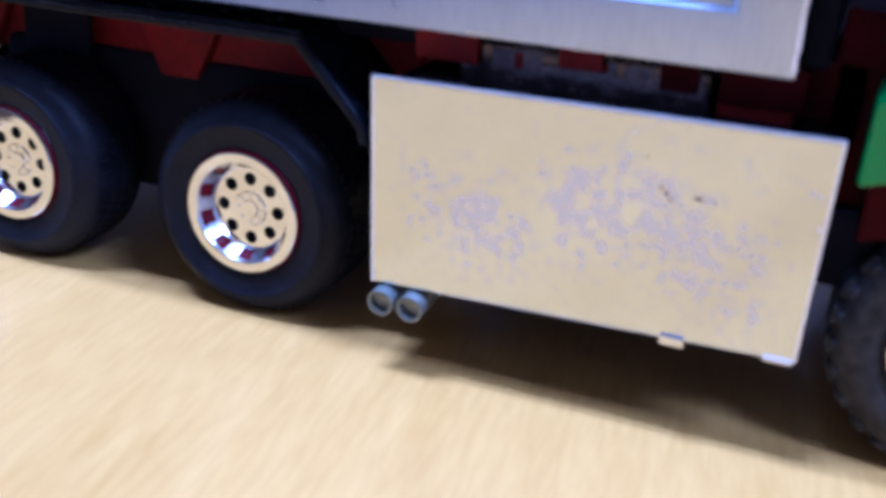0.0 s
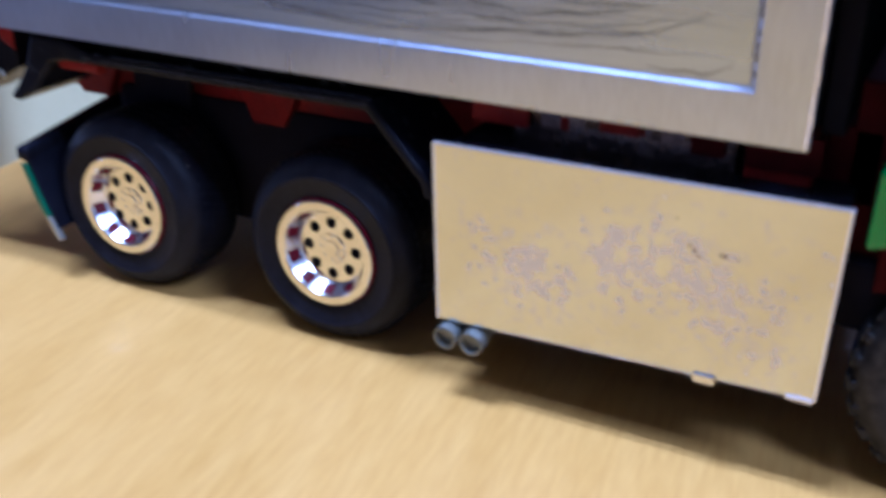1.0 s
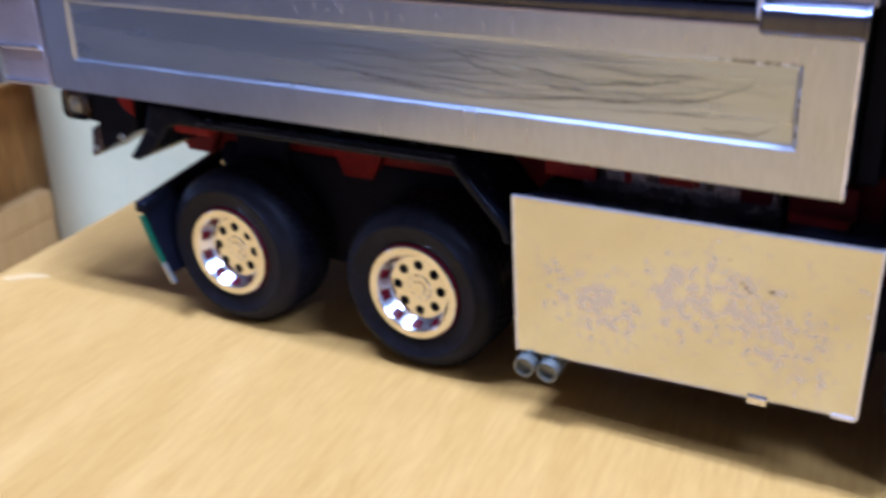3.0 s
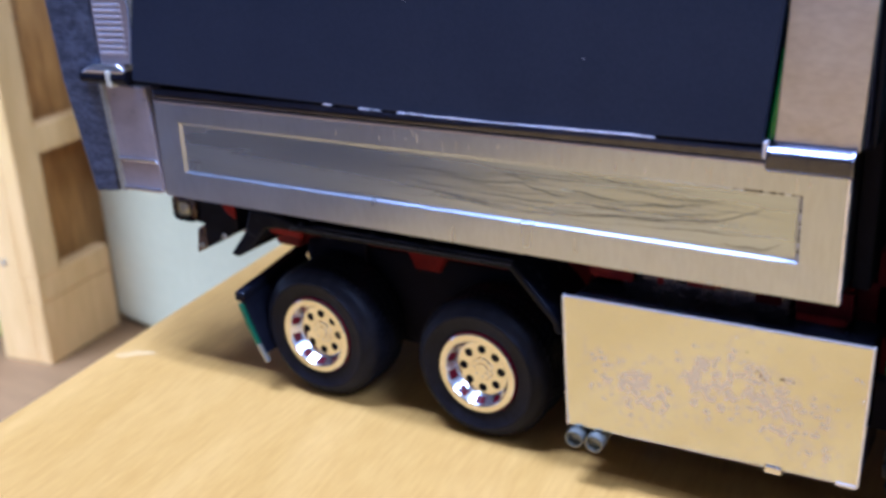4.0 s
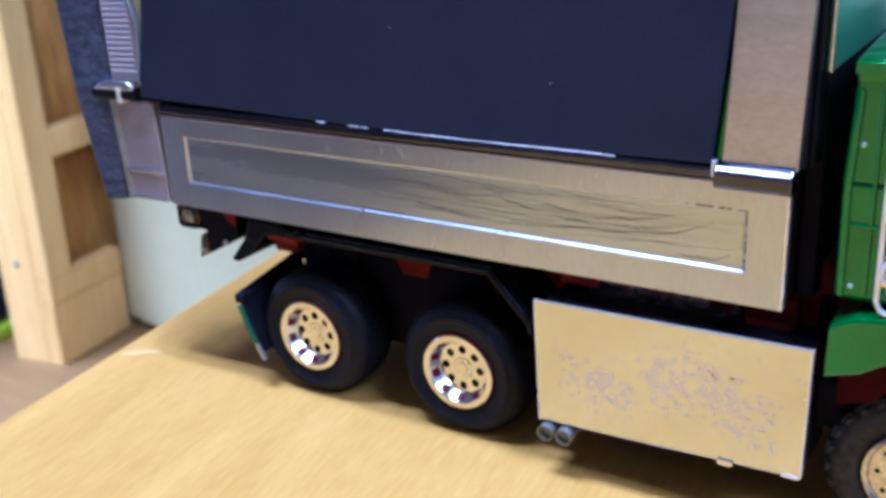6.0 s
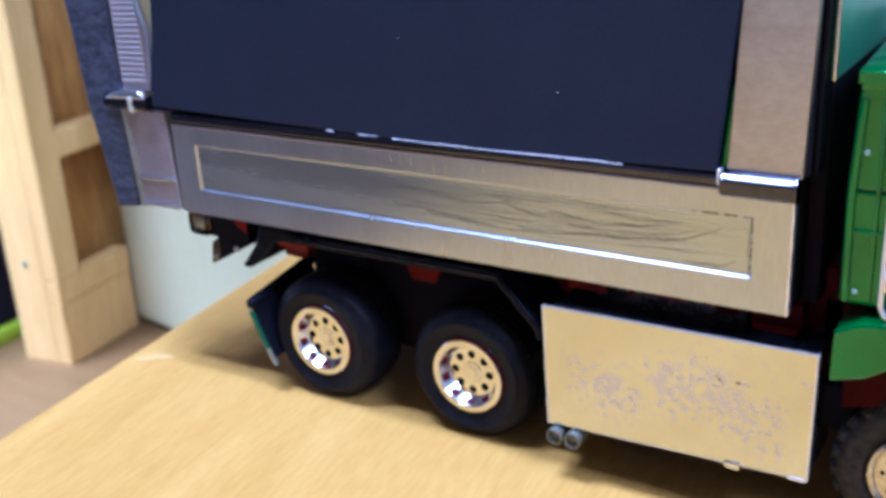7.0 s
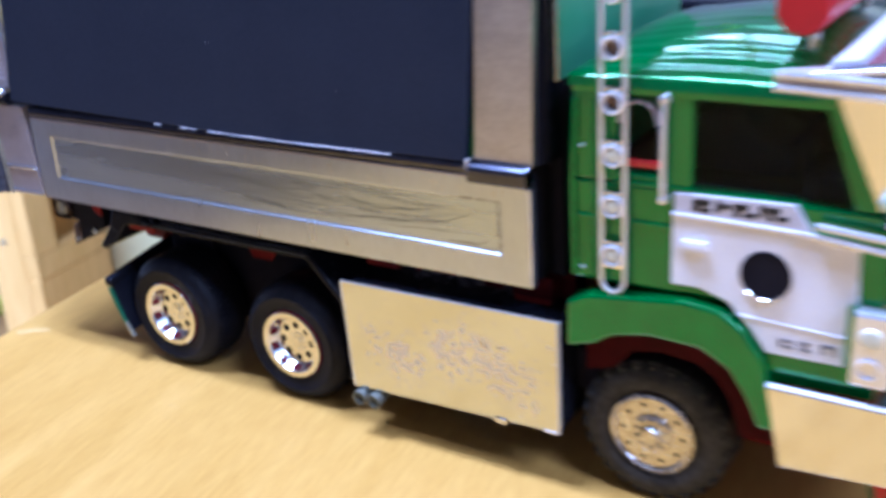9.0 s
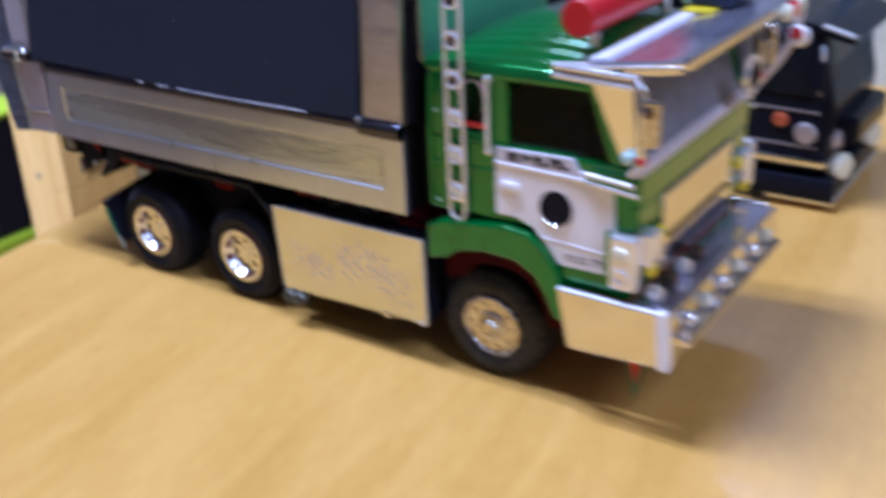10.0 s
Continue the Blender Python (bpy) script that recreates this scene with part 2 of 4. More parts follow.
    me.materials.append(material)
    ob = new(name, me)
    if parent is not None:
        ob.parent = parent
    if label:
        ob["label"] = label
    return ob


def thing(name, label, category, at=(0, 0, 0), group="", turn=0.0):
    ob = new(name)
    ob.empty_display_size = 0.01
    ob.matrix_basis = pose(*at, 0, 0, turn)
    return tagged(ob, label, category, group)


def box(x0, x1, y0, y1, z0, z1, bevel=0.0, bm=None, seg=2):
    """A box in millimetres."""
    own = bmesh.new()
    v = [own.verts.new((x * MM, y * MM, z * MM)) for x in (x0, x1) for y in (y0, y1) for z in (z0, z1)]
    for f in ((0, 1, 3, 2), (4, 6, 7, 5), (0, 4, 5, 1), (2, 3, 7, 6), (0, 2, 6, 4), (1, 5, 7, 3)):
        own.faces.new([v[i] for i in f])
    return finish(own, bevel, bm, seg)


def finish(own, bevel, bm, seg=2):
    bmesh.ops.recalc_face_normals(own, faces=own.faces[:])
    if bevel:
        bmesh.ops.bevel(own, geom=own.edges[:], offset=bevel * MM, segments=seg, affect="EDGES", profile=0.5)
    if bm is None:
        return own
    tmp = bpy.data.meshes.new("tmp")
    own.to_mesh(tmp)
    own.free()
    bm.from_mesh(tmp)
    bpy.data.meshes.remove(tmp)
    return bm


def prism(pts, a, b, axis="y", bevel=0.0, bm=None, seg=2):
    """A polygon drawn out along an axis: y takes (x, z) points, x takes (y, z), z takes (x, y). Millimetres."""
    own = bmesh.new()

    def put(p, h):
        q = {"y": (p[0], h, p[1]), "x": (h, p[0], p[1]), "z": (p[0], p[1], h)}[axis]
        return own.verts.new([c * MM for c in q])
    lo, hi = [put(p, a) for p in pts], [put(p, b) for p in pts]
    n = len(pts)
    own.faces.new(lo)
    own.faces.new(hi[::-1])
    for i in range(n):
        own.faces.new((lo[i], hi[i], hi[(i + 1) % n], lo[(i + 1) % n]))
    return finish(own, bevel, bm, seg)


def tube(p, q, r, n=14, r2=None, bm=None, caps=True):
    """A rod between two points in millimetres."""
    own = bm or bmesh.new()
    p, q = Vector(p) * MM, Vector(q) * MM
    r2 = r if r2 is None else r2
    t = (q - p).to_track_quat("Z", "Y").to_matrix()
    rings = []
    for c, rad in ((p, r), (q, r2)):
        rings.append([own.verts.new(c + t @ Vector((math.cos(6.283185 * i / n), math.sin(6.283185 * i / n), 0)) * rad * MM) for i in range(n)])
    for i in range(n):
        own.faces.new((rings[0][i], rings[0][(i + 1) % n], rings[1][(i + 1) % n], rings[1][i]))
    if caps:
        own.faces.new(rings[0][::-1])
        own.faces.new(rings[1])
    return own


def pipe(path, r, n=10, bm=None, closed=False):
    """A round bar along a path of points in millimetres."""
    own = bm or bmesh.new()
    pts = [Vector(p) * MM for p in path]
    m = len(pts)
    rings = []
    ref = Vector((0.13, 0.97, 0.21))
    for i, p in enumerate(pts):
        a = pts[(i - 1) % m] if (closed or i) else p
        b = pts[(i + 1) % m] if (closed or i < m - 1) else p
        d = (b - a).normalized()
        u = d.cross(ref).normalized()
        w = d.cross(u)
        rings.append([own.verts.new(p + (u * math.cos(6.283185 * k / n) + w * math.sin(6.283185 * k / n)) * r * MM) for k in range(n)])
    for i in range(m if closed else m - 1):
        a, b = rings[i], rings[(i + 1) % m]
        for k in range(n):
            own.faces.new((a[k], a[(k + 1) % n], b[(k + 1) % n], b[k]))
    if not closed:
        own.faces.new(rings[0][::-1])
        own.faces.new(rings[-1])
    return own


def lathe(profile, n=48, centre=(0, 0, 0), bm=None, closed=False):
    """Turns (radius, y) points round an axis along y. Millimetres."""
    own = bm or bmesh.new()
    cx, cy, cz = centre
    rings = []
    for r, h in profile:
        if r < 1e-6:
            rings.append([own.verts.new((cx * MM, (cy + h) * MM, cz * MM))])
        else:
            rings.append([own.verts.new(((cx + r * math.cos(6.283185 * i / n)) * MM, (cy + h) * MM, (cz + r * math.sin(6.283185 * i / n)) * MM)) for i in range(n)])
    for j in range(len(rings) if closed else len(rings) - 1):
        a, b = rings[j], rings[(j + 1) % len(rings)]
        for i in range(n):
            k = (i + 1) % n
            if len(a) == 1 and len(b) == 1:
                continue
            if len(a) == 1:
                own.faces.new((a[0], b[i], b[k]))
            elif len(b) == 1:
                own.faces.new((a[i], a[k], b[0]))
            else:
                own.faces.new((a[i], a[k], b[k], b[i]))
    return own


def holed_disc(r_in, r_mid, r_out, r_hole, holes, y, depth, n_arc=6):
    """A flat ring facing -y with round holes through it. Millimetres."""
    own = bmesh.new()
    step = 6.283185 / holes
    for h in range(holes):
        a0, a1 = step * h - step / 2, step * h + step / 2
        outline = [(r_out, a0 + (a1 - a0) * i / n_arc) for i in range(n_arc + 1)]
        outline += [(r_out + (r_in - r_out) * i / 5, a1) for i in range(1, 5)]
        outline += [(r_in, a1 - (a1 - a0) * i / n_arc) for i in range(n_arc + 1)]
        outline += [(r_in + (r_out - r_in) * i / 5, a0) for i in range(1, 5)]
        pts = [(r * math.cos(a), r * math.sin(a)) for r, a in outline]
        cx, cz = r_mid * math.cos(step * h), r_mid * math.sin(step * h)
        ring = []
        for px, pz in pts:
            d = math.hypot(px - cx, pz - cz)
            ring.append((cx + (px - cx) / d * r_hole, cz + (pz - cz) / d * r_hole))
        vo = [own.verts.new((px * MM, y * MM, pz * MM)) for px, pz in pts]
        vi = [own.verts.new((px * MM, y * MM, pz * MM)) for px, pz in ring]
        vb = [own.verts.new((px * MM, (y + depth) * MM, pz * MM)) for px, pz in ring]
        m = len(pts)
        for i in range(m):
            k = (i + 1) % m
            own.faces.new((vo[i], vo[k], vi[k], vi[i]))
            own.faces.new((vi[i], vi[k], vb[k], vb[i]))
    bmesh.ops.remove_doubles(own, verts=own.verts[:], dist=1e-6)
    return own


# ---- the room ----


def structure(name, bm, material, label, category):
    return tagged(part(name, bm, material), label, category, kind="structure")


structure("floor", box(-2600, 2600, -2400, 2600, -760, -700), FLOOR, "dark brown wooden floor below the table", "floor")
structure("ceiling", box(-2600, 2600, -2400, 2600, 1500, 1560), CEIL, "plain grey ceiling over the room", "ceiling")
structure("wall_west", box(-2700, -2600, -2400, 2600, -700, 1500), WALL, "plain grey painted wall behind the rack", "wall")
east = bmesh.new()
for y0, y1, z0, z1 in ((-2400, -700, -700, 1500), (1000, 2600, -700, 1500), (-700, 1000, -700, -150), (-700, 1000, 1050, 1500)):
    box(2600, 2700, y0, y1, z0, z1, 0, east)
structure("wall_east", east, WALL, "plain grey painted wall with a window opening", "wall")
win = tagged(thing("window_1", "wide window in a grey frame", "window", (2.65, 0.15, -0.15)), kind="structure")
for y0, y1, z0, z1 in ((-850, -810, 0, 1200), (810, 850, 0, 1200), (-810, 810, 0, 40), (-810, 810, 1160, 1200), (-20, 20, 40, 1160)):
    part("window_frame", box(-30, 30, y0, y1, z0, z1, 3), CEIL, win)
structure("wall_south", box(-2600, 2600, -2500, -2400, -700, 1500), WALL, "plain grey painted wall", "wall")
structure("wall_north", box(-2600, 2600, 2600, 2700, -700, 1500), WALL, "plain grey painted wall behind the table", "wall")

# ---- work table ----
table = thing("work_table", "light oak laminate work table with a straight edge", "table", (-0.109, 0, -0.7), turn=7.4)
part("tabletop", box(0, 1500, -1200, 900, 672, 700, 1.2), TABLE, table)
for lx in (60, 1440):
    for ly in (-1140, 840):
        part("leg", box(lx - 25, lx + 25, ly - 25, ly + 25, 0, 672, 2), PALE_STEEL, table)
part("apron", box(40, 1460, -1145, -1125, 600, 672, 1), TABLE, table)
part("apron", box(40, 1460, 825, 845, 600, 672, 1), TABLE, table)

part("worn_spot", prism([(4, -2.6), (6.4, -2.2), (9, 0.2), (12, 1.4), (13, 2.6), (11.5, 3.4), (9, 2.6), (7, 2.2), (5, 0.4), (3.0, -1.2)], 700.0, 700.06, "z"), WORN, table, "pale worn spot on the tabletop")

# ---- model truck ----
truck = thing("model_truck", "green scale-model dump truck with chrome trim on the table", "model truck")


def rear_wheel(x, y0, flip, owner):
    w = new("rear_wheel")
    w.parent = owner
    w.matrix_basis = Matrix.Translation((x * MM, y0 * MM, 16 * MM)) @ Matrix.Rotation(radians(180 if flip else 0), 4, "Z")
    tyre = [(9.0, 1.2), (9.4, 0.3), (10.4, -0.2), (12.2, -0.35), (12.6, -0.62), (13.1, -0.6), (13.4, -0.15), (14.2, 0.2), (15.2, 1.1), (15.85, 2.4), (16.0, 3.6), (16.0, 11.0), (15.8, 12.4), (14.5, 13.8), (11, 14.2), (9.0, 13.6)]
    part("tyre", lathe(tyre, 64, closed=True), RUBBER, w, "smooth black rubber tyre")
    bm = bmesh.new()
    for i in range(56):
        a = 6.283185 * i / 56
        for k, yy in enumerate((2.6, 5.0, 7.5, 10.0)):
            aa = a + (0.055 if k % 2 else 0)
            c, s = math.cos(aa), math.sin(aa)
            vs = []
            for da, dy in ((-0.028, 0), (0.028, 0.3), (0.028, 1.9), (-0.028, 1.6)):
                for r in (15.8, 16.15):
                    vs.append(bm.verts.new((r * math.cos(aa + da) * MM, (yy + dy) * MM, r * math.sin(aa + da) * MM)))
            for f in ((1, 3, 5, 7), (0, 2, 3, 1), (2, 4, 5, 3), (4, 6, 7, 5), (6, 0, 1, 7)):
                bm.faces.new([vs[q] for q in f])
    tread = part("tread", bm, RUBBER, w, "fine block tread")
    tagged(tread, kind="stuff")
    part("barrel", lathe([(9.1, 1.4), (9.35, 0.25), (9.2, -0.1), (8.9, 0.2), (8.7, 1.0)], 64), MAROON, w, "dark red painted rim barrel")
    rim = part("rim", lathe([(9.0, -0.05), (9.0, -0.45), (8.85, -0.6), (7.6, -0.6), (7.45, -0.45)], 64), CHROME, w, "polished flat rim flange")
    # dish wall of alternating chrome ribs and red windows
    ribs = bmesh.new()

    def pt(b, r, a, y):
        return b.verts.new((r * math.cos(a) * MM, y * MM, r * math.sin(a) * MM))
    step = 6.283185 / 40
    for i in range(40):
        a0, a1 = step * i, step * (i + 1)
        for (r0, y1, r1, y2, mid) in ((7.45, -0.45, 7.25, -0.1, 0), (7.25, -0.1, 6.3, 1.75, 1), (6.3, 1.75, 5.95, 2.3, 0)):
            if not (mid and i % 4 in (1, 2)):
                ribs.faces.new((pt(ribs, r0, a0, y1), pt(ribs, r0, a1, y1), pt(ribs, r1, a1, y2), pt(ribs, r1, a0, y2)))
    bmesh.ops.remove_doubles(ribs, verts=ribs.verts[:], dist=1e-6)
    part("dish", ribs, SATIN_CHROME, w, "deep chrome dish with slots")
    for i in range(10):
        win = bmesh.new()
        for k in (1, 2):
            a0, a1 = step * (4 * i + k), step * (4 * i + k + 1)
            win.faces.new((pt(win, 7.5, a0, -0.05), pt(win, 7.5, a1, -0.05), pt(win, 6.5, a1, 1.9), pt(win, 6.5, a0, 1.9)))
        part("dish_slot", win, MAROON, w, "dark red slot")
    part("hub_plate", holed_disc(2.6, 4.5, 6.1, 0.98, 8, 2.2, 0.8), CHROME, w, "chrome hub plate with eight round holes")
    part("hub_back", lathe([(0, 3.6), (7.0, 3.6)], 32), MATT_BLACK, w)
    cap = lathe([(2.62, 2.2), (2.45, 2.02), (1.4, 2.02), (1.25, 1.8), (0, 1.76)], 32)
    for i in range(8):
        a = 6.283185 * i / 8
        tube((1.95 * math.cos(a), 2.05, 1.95 * math.sin(a)), (1.95 * math.cos(a), 1.8, 1.95 * math.sin(a)), 0.2, 6, bm=cap)
    part("hub_cap", cap, CHROME, w)
    return w


def front_wheel(x, y0, flip, owner):
    w = new("front_wheel")
    w.parent = owner
    w.matrix_basis = Matrix.Translation((x * MM, y0 * MM, 16.6 * MM)) @ Matrix.Rotation(radians(180 if flip else 0), 4, "Z")
    tyre = [(9.0, 1.0), (9.6, 0.1), (11.0, -0.6), (13.0, -0.6), (14.6, 0.2), (15.6, 1.4), (16.0, 3.0), (16.0, 10.0), (15.2, 11.8), (12, 12.6), (9.0, 12.0)]
    part("tyre", lathe(tyre, 64, closed=True), DIRTY_RUBBER, w, "dusty black off-road tyre")
    for i in range(26):
        a = 6.283185 * i / 26
        bm = bmesh.new()
        box(-1.35, 1.35, 0.8, 5.4, 15.2, 16.12, 0.3, bm, 1)
        box(-1.2, 1.2, 6.0, 11.0, 15.2, 16.2, 0.3, bm, 1)
        box(-0.75, 0.75, 0.1, 1.2, 14.4, 15.5, 0.25, bm, 1)
        bmesh.ops.rotate(bm, verts=bm.verts[:], cent=(0, 0, 0), matrix=Matrix.Rotation(a, 3, "Y"))
        part("tread_lug", bm, DIRTY_RUBBER, w)
    part("rim", lathe([(9.3, 0.2), (9.1, -0.5), (8.6, -0.75), (8.2, -0.5), (7.9, 0.2)], 64), WORN_STEEL, w, "polished steel rim")
    part("hub_plate", holed_disc(4.4, 6.5, 8.0, 0.5, 10, 0.15, 0.8), WORN_STEEL, w, "steel wheel disc with a ring of small holes")
    part("hub_back", lathe([(0, 1.6), (8.6, 1.6)], 32), MATT_BLACK, w)
    cap = lathe([(4.45, 0.15), (4.2, -0.5), (3.6, -0.8), (2.3, -0.85), (2.1, -1.7), (1.7, -2.1), (0, -2.2)], 40)
    for i in range(10):
        a = 6.283185 * (i + 0.5) / 10
        tube((3.3 * math.cos(a), -0.7, 3.3 * math.sin(a)), (3.3 * math.cos(a), -1.5, 3.3 * math.sin(a)), 0.42, 6, bm=cap)
    part("hub_cap", cap, WORN_STEEL, w, "stepped hub cap with wheel nuts")
    return w


WIDE = 78.0
for wx in (-42.5, 0.0):
    rear_wheel(wx, 5.0, False, truck)
    rear_wheel(wx, WIDE - 5.0, True, truck)
front_wheel(96.0, 5.0, False, truck)
front_wheel(96.0, WIDE - 5.0, True, truck)
for wx, wz in ((-42.5, 16), (0, 16), (96, 16.6)):
    part("axle", tube((wx, 12, wz), (wx, WIDE - 12, wz), 2.2, 12), MATT_BLACK, truck)

# specks of dust on the tyres and the dark board
rng_d = random.Random(11)
for i in range(30):
    if i < 28:
        cx0, a, r = rng_d.choice((-42.5, 0.0)), rng_d.uniform(0.1, 2.4), rng_d.uniform(13.6, 16.1)
        p = (cx0 + r * math.cos(a), 5.35 + max(0.0, r - 14.0) * 1.2 + (rng_d.uniform(0, 6) if r > 15.6 else 0.0), 16 + r * math.sin(a))
        k = rng_d.uniform(0.05, 0.13)
    else:
        p = ((26.8, -1.0, 84.8), (-9.0, -1.0, 93.5))[i - 28]
        k = rng_d.uniform(0.10, 0.18)
    part("dust_speck", lathe([(0, -k), (k, 0), (0, k)], 6, p), WHITE, truck)

# chassis rails, cross members and the red running gear
for yy in (23, 48):
    part("chassis_rail", box(-90, 138, yy, yy + 7, 30, 41, 0.5), RED, truck, "red painted chassis rail")
for xx in (-84, -60, -21, 24, 66, 84, 120):
    part("cross_member", box(xx, xx + 6, 30, 48, 31, 39, 0.5), RED, truck)
for xx in (-62, -21.5, 13):
    part("suspension_block", prism([(xx - 10, 44), (xx + 10, 44), (xx + 3.4, 29.5), (xx - 3.4, 29.5)], 21, 57, "y", 0.5), RED, truck, "red suspension block")
for yy in (25, 52):
    part("leaf_spring", pipe([(-48, yy, 26), (-36, yy, 31), (-21, yy, 33.5), (-6, yy, 31), (6, yy, 26)], 1.3, 8), MATT_BLACK, truck)
part("subframe", box(-84, 76, 14, 64, 41.5, 46, 0.5), MATT_BLACK, truck, "dark bed subframe")
part("red_side_plate", box(66, 120, 18, 60, 34, 47, 0.6), RED, truck, "dark red plate behind the cab")
part("tank", box(30, 62, 9, 26, 34, 44.5, 1.0), BROWN_CHROME, truck, "dark chromed tank under the bed")
# coloured bars put in for the blurred reflections on the tank
for tx, tw, tz, th, mt in ((31.5, 3, 41, 3, BROWN_CHROME), (37.5, 1.2, 41.5, 2, RED), (41, 4.5, 42.2, 1.4, BROWN_CHROME), (47, 2.5, 42.4, 1.2, RED), (50.5, 1.2, 42.2, 1.6, BROWN_CHROME), (55, 5.5, 42.6, 1.3, BROWN_CHROME)):
    part("tank_reflection", box(tx, tx + tw, 8.8, 9.1, tz, tz + th, 0.1), mt, truck)
part("gap_plate", box(75.2, 81.6, 12, 66, 30, 53, 0.4), SHADED_RED, truck, "red plate between bed and cab, darkened like shade")
# brackets past x 50 take the red with shade in its colour
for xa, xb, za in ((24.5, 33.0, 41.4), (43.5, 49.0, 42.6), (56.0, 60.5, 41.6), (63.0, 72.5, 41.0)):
    part("red_bracket", box(xa, xb, 7.6, 8.7, za, 46.0, 0.2), RED if xa < 50 else SHADED_RED, truck)
# black block added to keep the gap between the wheels dark
part("axle_shade_block", box(-58, 20, 21.5, 57, 9, 33, 3), MATT_BLACK, truck, "added dark block for the shade between the axles")
part("red_frame", box(72.0, 79.2, 12, 30, 36.5, 47, 0.5), SHADED_RED, truck, "red frame between bed and cab, darkened like shade")
part("red_frame", box(63.0, 71.6, 8, 20, 37.5, 46.0, 0.5), RED, truck)
part("front_underbody", box(84, 136, 19, 59, 11, 36, 1), RED, truck, "dark red underbody between the front wheels")
part("front_crossmember", box(121, 137, 5, 73, 18, 36, 0.6), RED, truck)
part("under_tray", box(24, 84, 10, 66, 20, 30, 1), MATT_BLACK, truck)

# mudguards
def mudguard(y0, y1):
    outer = [(-64.9, 33.0), (-59.6, 39.4), (-57.6, 44.8), (-50.0, 44.8), (-44.0, 43.1), (9.6, 43.1), (19.8, 32.4), (20.4, 29.5)]
    inner = [(18.6, 29.5), (18.2, 31.6), (8.8, 41.4), (-50.0, 41.4), (-53.2, 40.8), (-55.4, 38.4), (-58.6, 34.8), (-62.6, 32.6)]
    return prism(outer + inner, y0, y1, "y", 0.6, seg=4)


part("mudguard", mudguard(3.5, 20), GUARD, truck, "glossy black angular mudguard over the twin axles")
part("guard_skirt", box(-50, -37, 19.0, 20.2, 26, 41.2, 0.3), MATT_BLACK, truck)
# added strip: the guard's highlight is in its colour
part("guard_highlight", prism([(3.38, 42.4), (4.35, 43.2), (4.9, 43.2), (4.0, 42.2)], -46, 9.4, "x"), GUARD_HIGHLIGHT, truck, "upper edge of the mudguard, its highlight put in as a paler strip")
part("mudguard", mudguard(WIDE - 20, WIDE - 3.5), GUARD, truck)
for y0, y1 in ((2.0, 17), (WIDE - 17, WIDE - 2)):
    near = y0 < 39
    ya, yb = (y0, y1 + 9) if near else (y0 - 9, y1)

    def leaning(bm):
        # the top edge climbs towards the middle of the truck
        for v in bm.verts:
            if v.co.z > 0.015:
                v.co.z += 0.15 * (v.co.y - ya * MM if near else yb * MM - v.co.y)
        return bm
    flap = part("mud_flap", leaning(prism([(-62.4, 23.6), (-61.2, 23.6), (-58.4, 16.0), (-55.6, 9.8), (-56.8, 9.6), (-59.6, 15.5)], ya, yb, "y", 0.2)), BLACK, truck, "black mud flap with a green edge")
    ea, eb = (ya - 0.7, ya + 0.5) if near else (yb - 0.5, yb + 0.7)
    part("flap_edge", prism([(-62.5, 21.6), (-61.2, 21.6), (-59.0, 16.0), (-57.2, 12.2), (-58.1, 11.8), (-60.1, 15.4)], ea, eb, "y", 0.2), FLAP_GREEN, flap, "green edge strip")
    part("flap_trim", prism([(-58.1, 11.8), (-57.1, 12.2), (-55.0, 8.0), (-55.8, 7.6)], ea, eb, "y", 0.1), PALE_STEEL, flap, "pale trim at the foot of the flap")
    part("flap_bracket", leaning(box(-63.4, -60.6, ya - 0.5 if near else ya - 3.5, yb + 3.5 if near else yb + 0.5, 22.2, 24.6, 0.5)), BLACK, flap)

# tail lamp bracket
for y0, y1 in ((4.6, 14), (WIDE - 14, WIDE - 4.6)):
    yf = y0 - 0.4 if y0 < 39 else y1 - 0.6
    br = part("tail_bracket", prism([(-81.6, 46.2), (-62.6, 46.2), (-62.8, 38.4), (-75.6, 31.6), (-74.9, 37.4), (-73.2, 39.0), (-81.2, 39.6)], y0, y1, "y", 0.4), BLACK, truck, "dark bracket for the tail lamps")
    part("lamp_case", box(-81.8, -74.4, yf, yf + 1.0, 39.4, 45.6, 1.6, seg=4), BROWN_CHROME, br, "tarnished lamp case")
    part("tail_lamp", box(-80.2, -76.6, yf - 0.5, yf + 0.6, 40.4, 44.2, 1.2, seg=4), PALE_STEEL, br, "small pale lamp")
    part("bracket_flange", prism([(-76.2, 31.3), (-75.2, 37.6), (-73.0, 39.0), (-72.6, 33.4)], yf, yf + 1.0, "y", 0.3), BROWN_CHROME, br)
    for hx, hz in ((-67.0, 36.8), (-74.3, 33.6)):
        part("bracket_bolt", lathe([(0, -0.2), (0.6, -0.1), (0.8, 0.4)], 12, (hx, yf - 0.1, hz)), PALE_STEEL, br)
    part("red_mount", prism([(-67.4, 46.0), (-62.8, 46.0), (-62.8, 41.6), (-65.4, 43.0)], yf, yf + 0.8, "y", 0.3), RED, br, "red mount")
    part("red_bracket", box(-53.6, -44.6, yf + 1.2, yf + 3.2, 39.3, 41.2, 0.4), RED, truck, "red bracket under the mudguard")

# side tank panel
side = part("tank_box", box(23.8, 77, 1.2, 18, 14, 39.6, 0.4), BLACK, truck, "black box behind the side panel")
panel_bm = prism([(22.8, 40.3), (77.8, 40.9), (77.2, 14.1), (23.2, 12.5)], 0, 1.1, "y", 0.18)
for v in panel_bm.verts:
    v.co.y -= (v.co.z - 0.0125) * 0.04
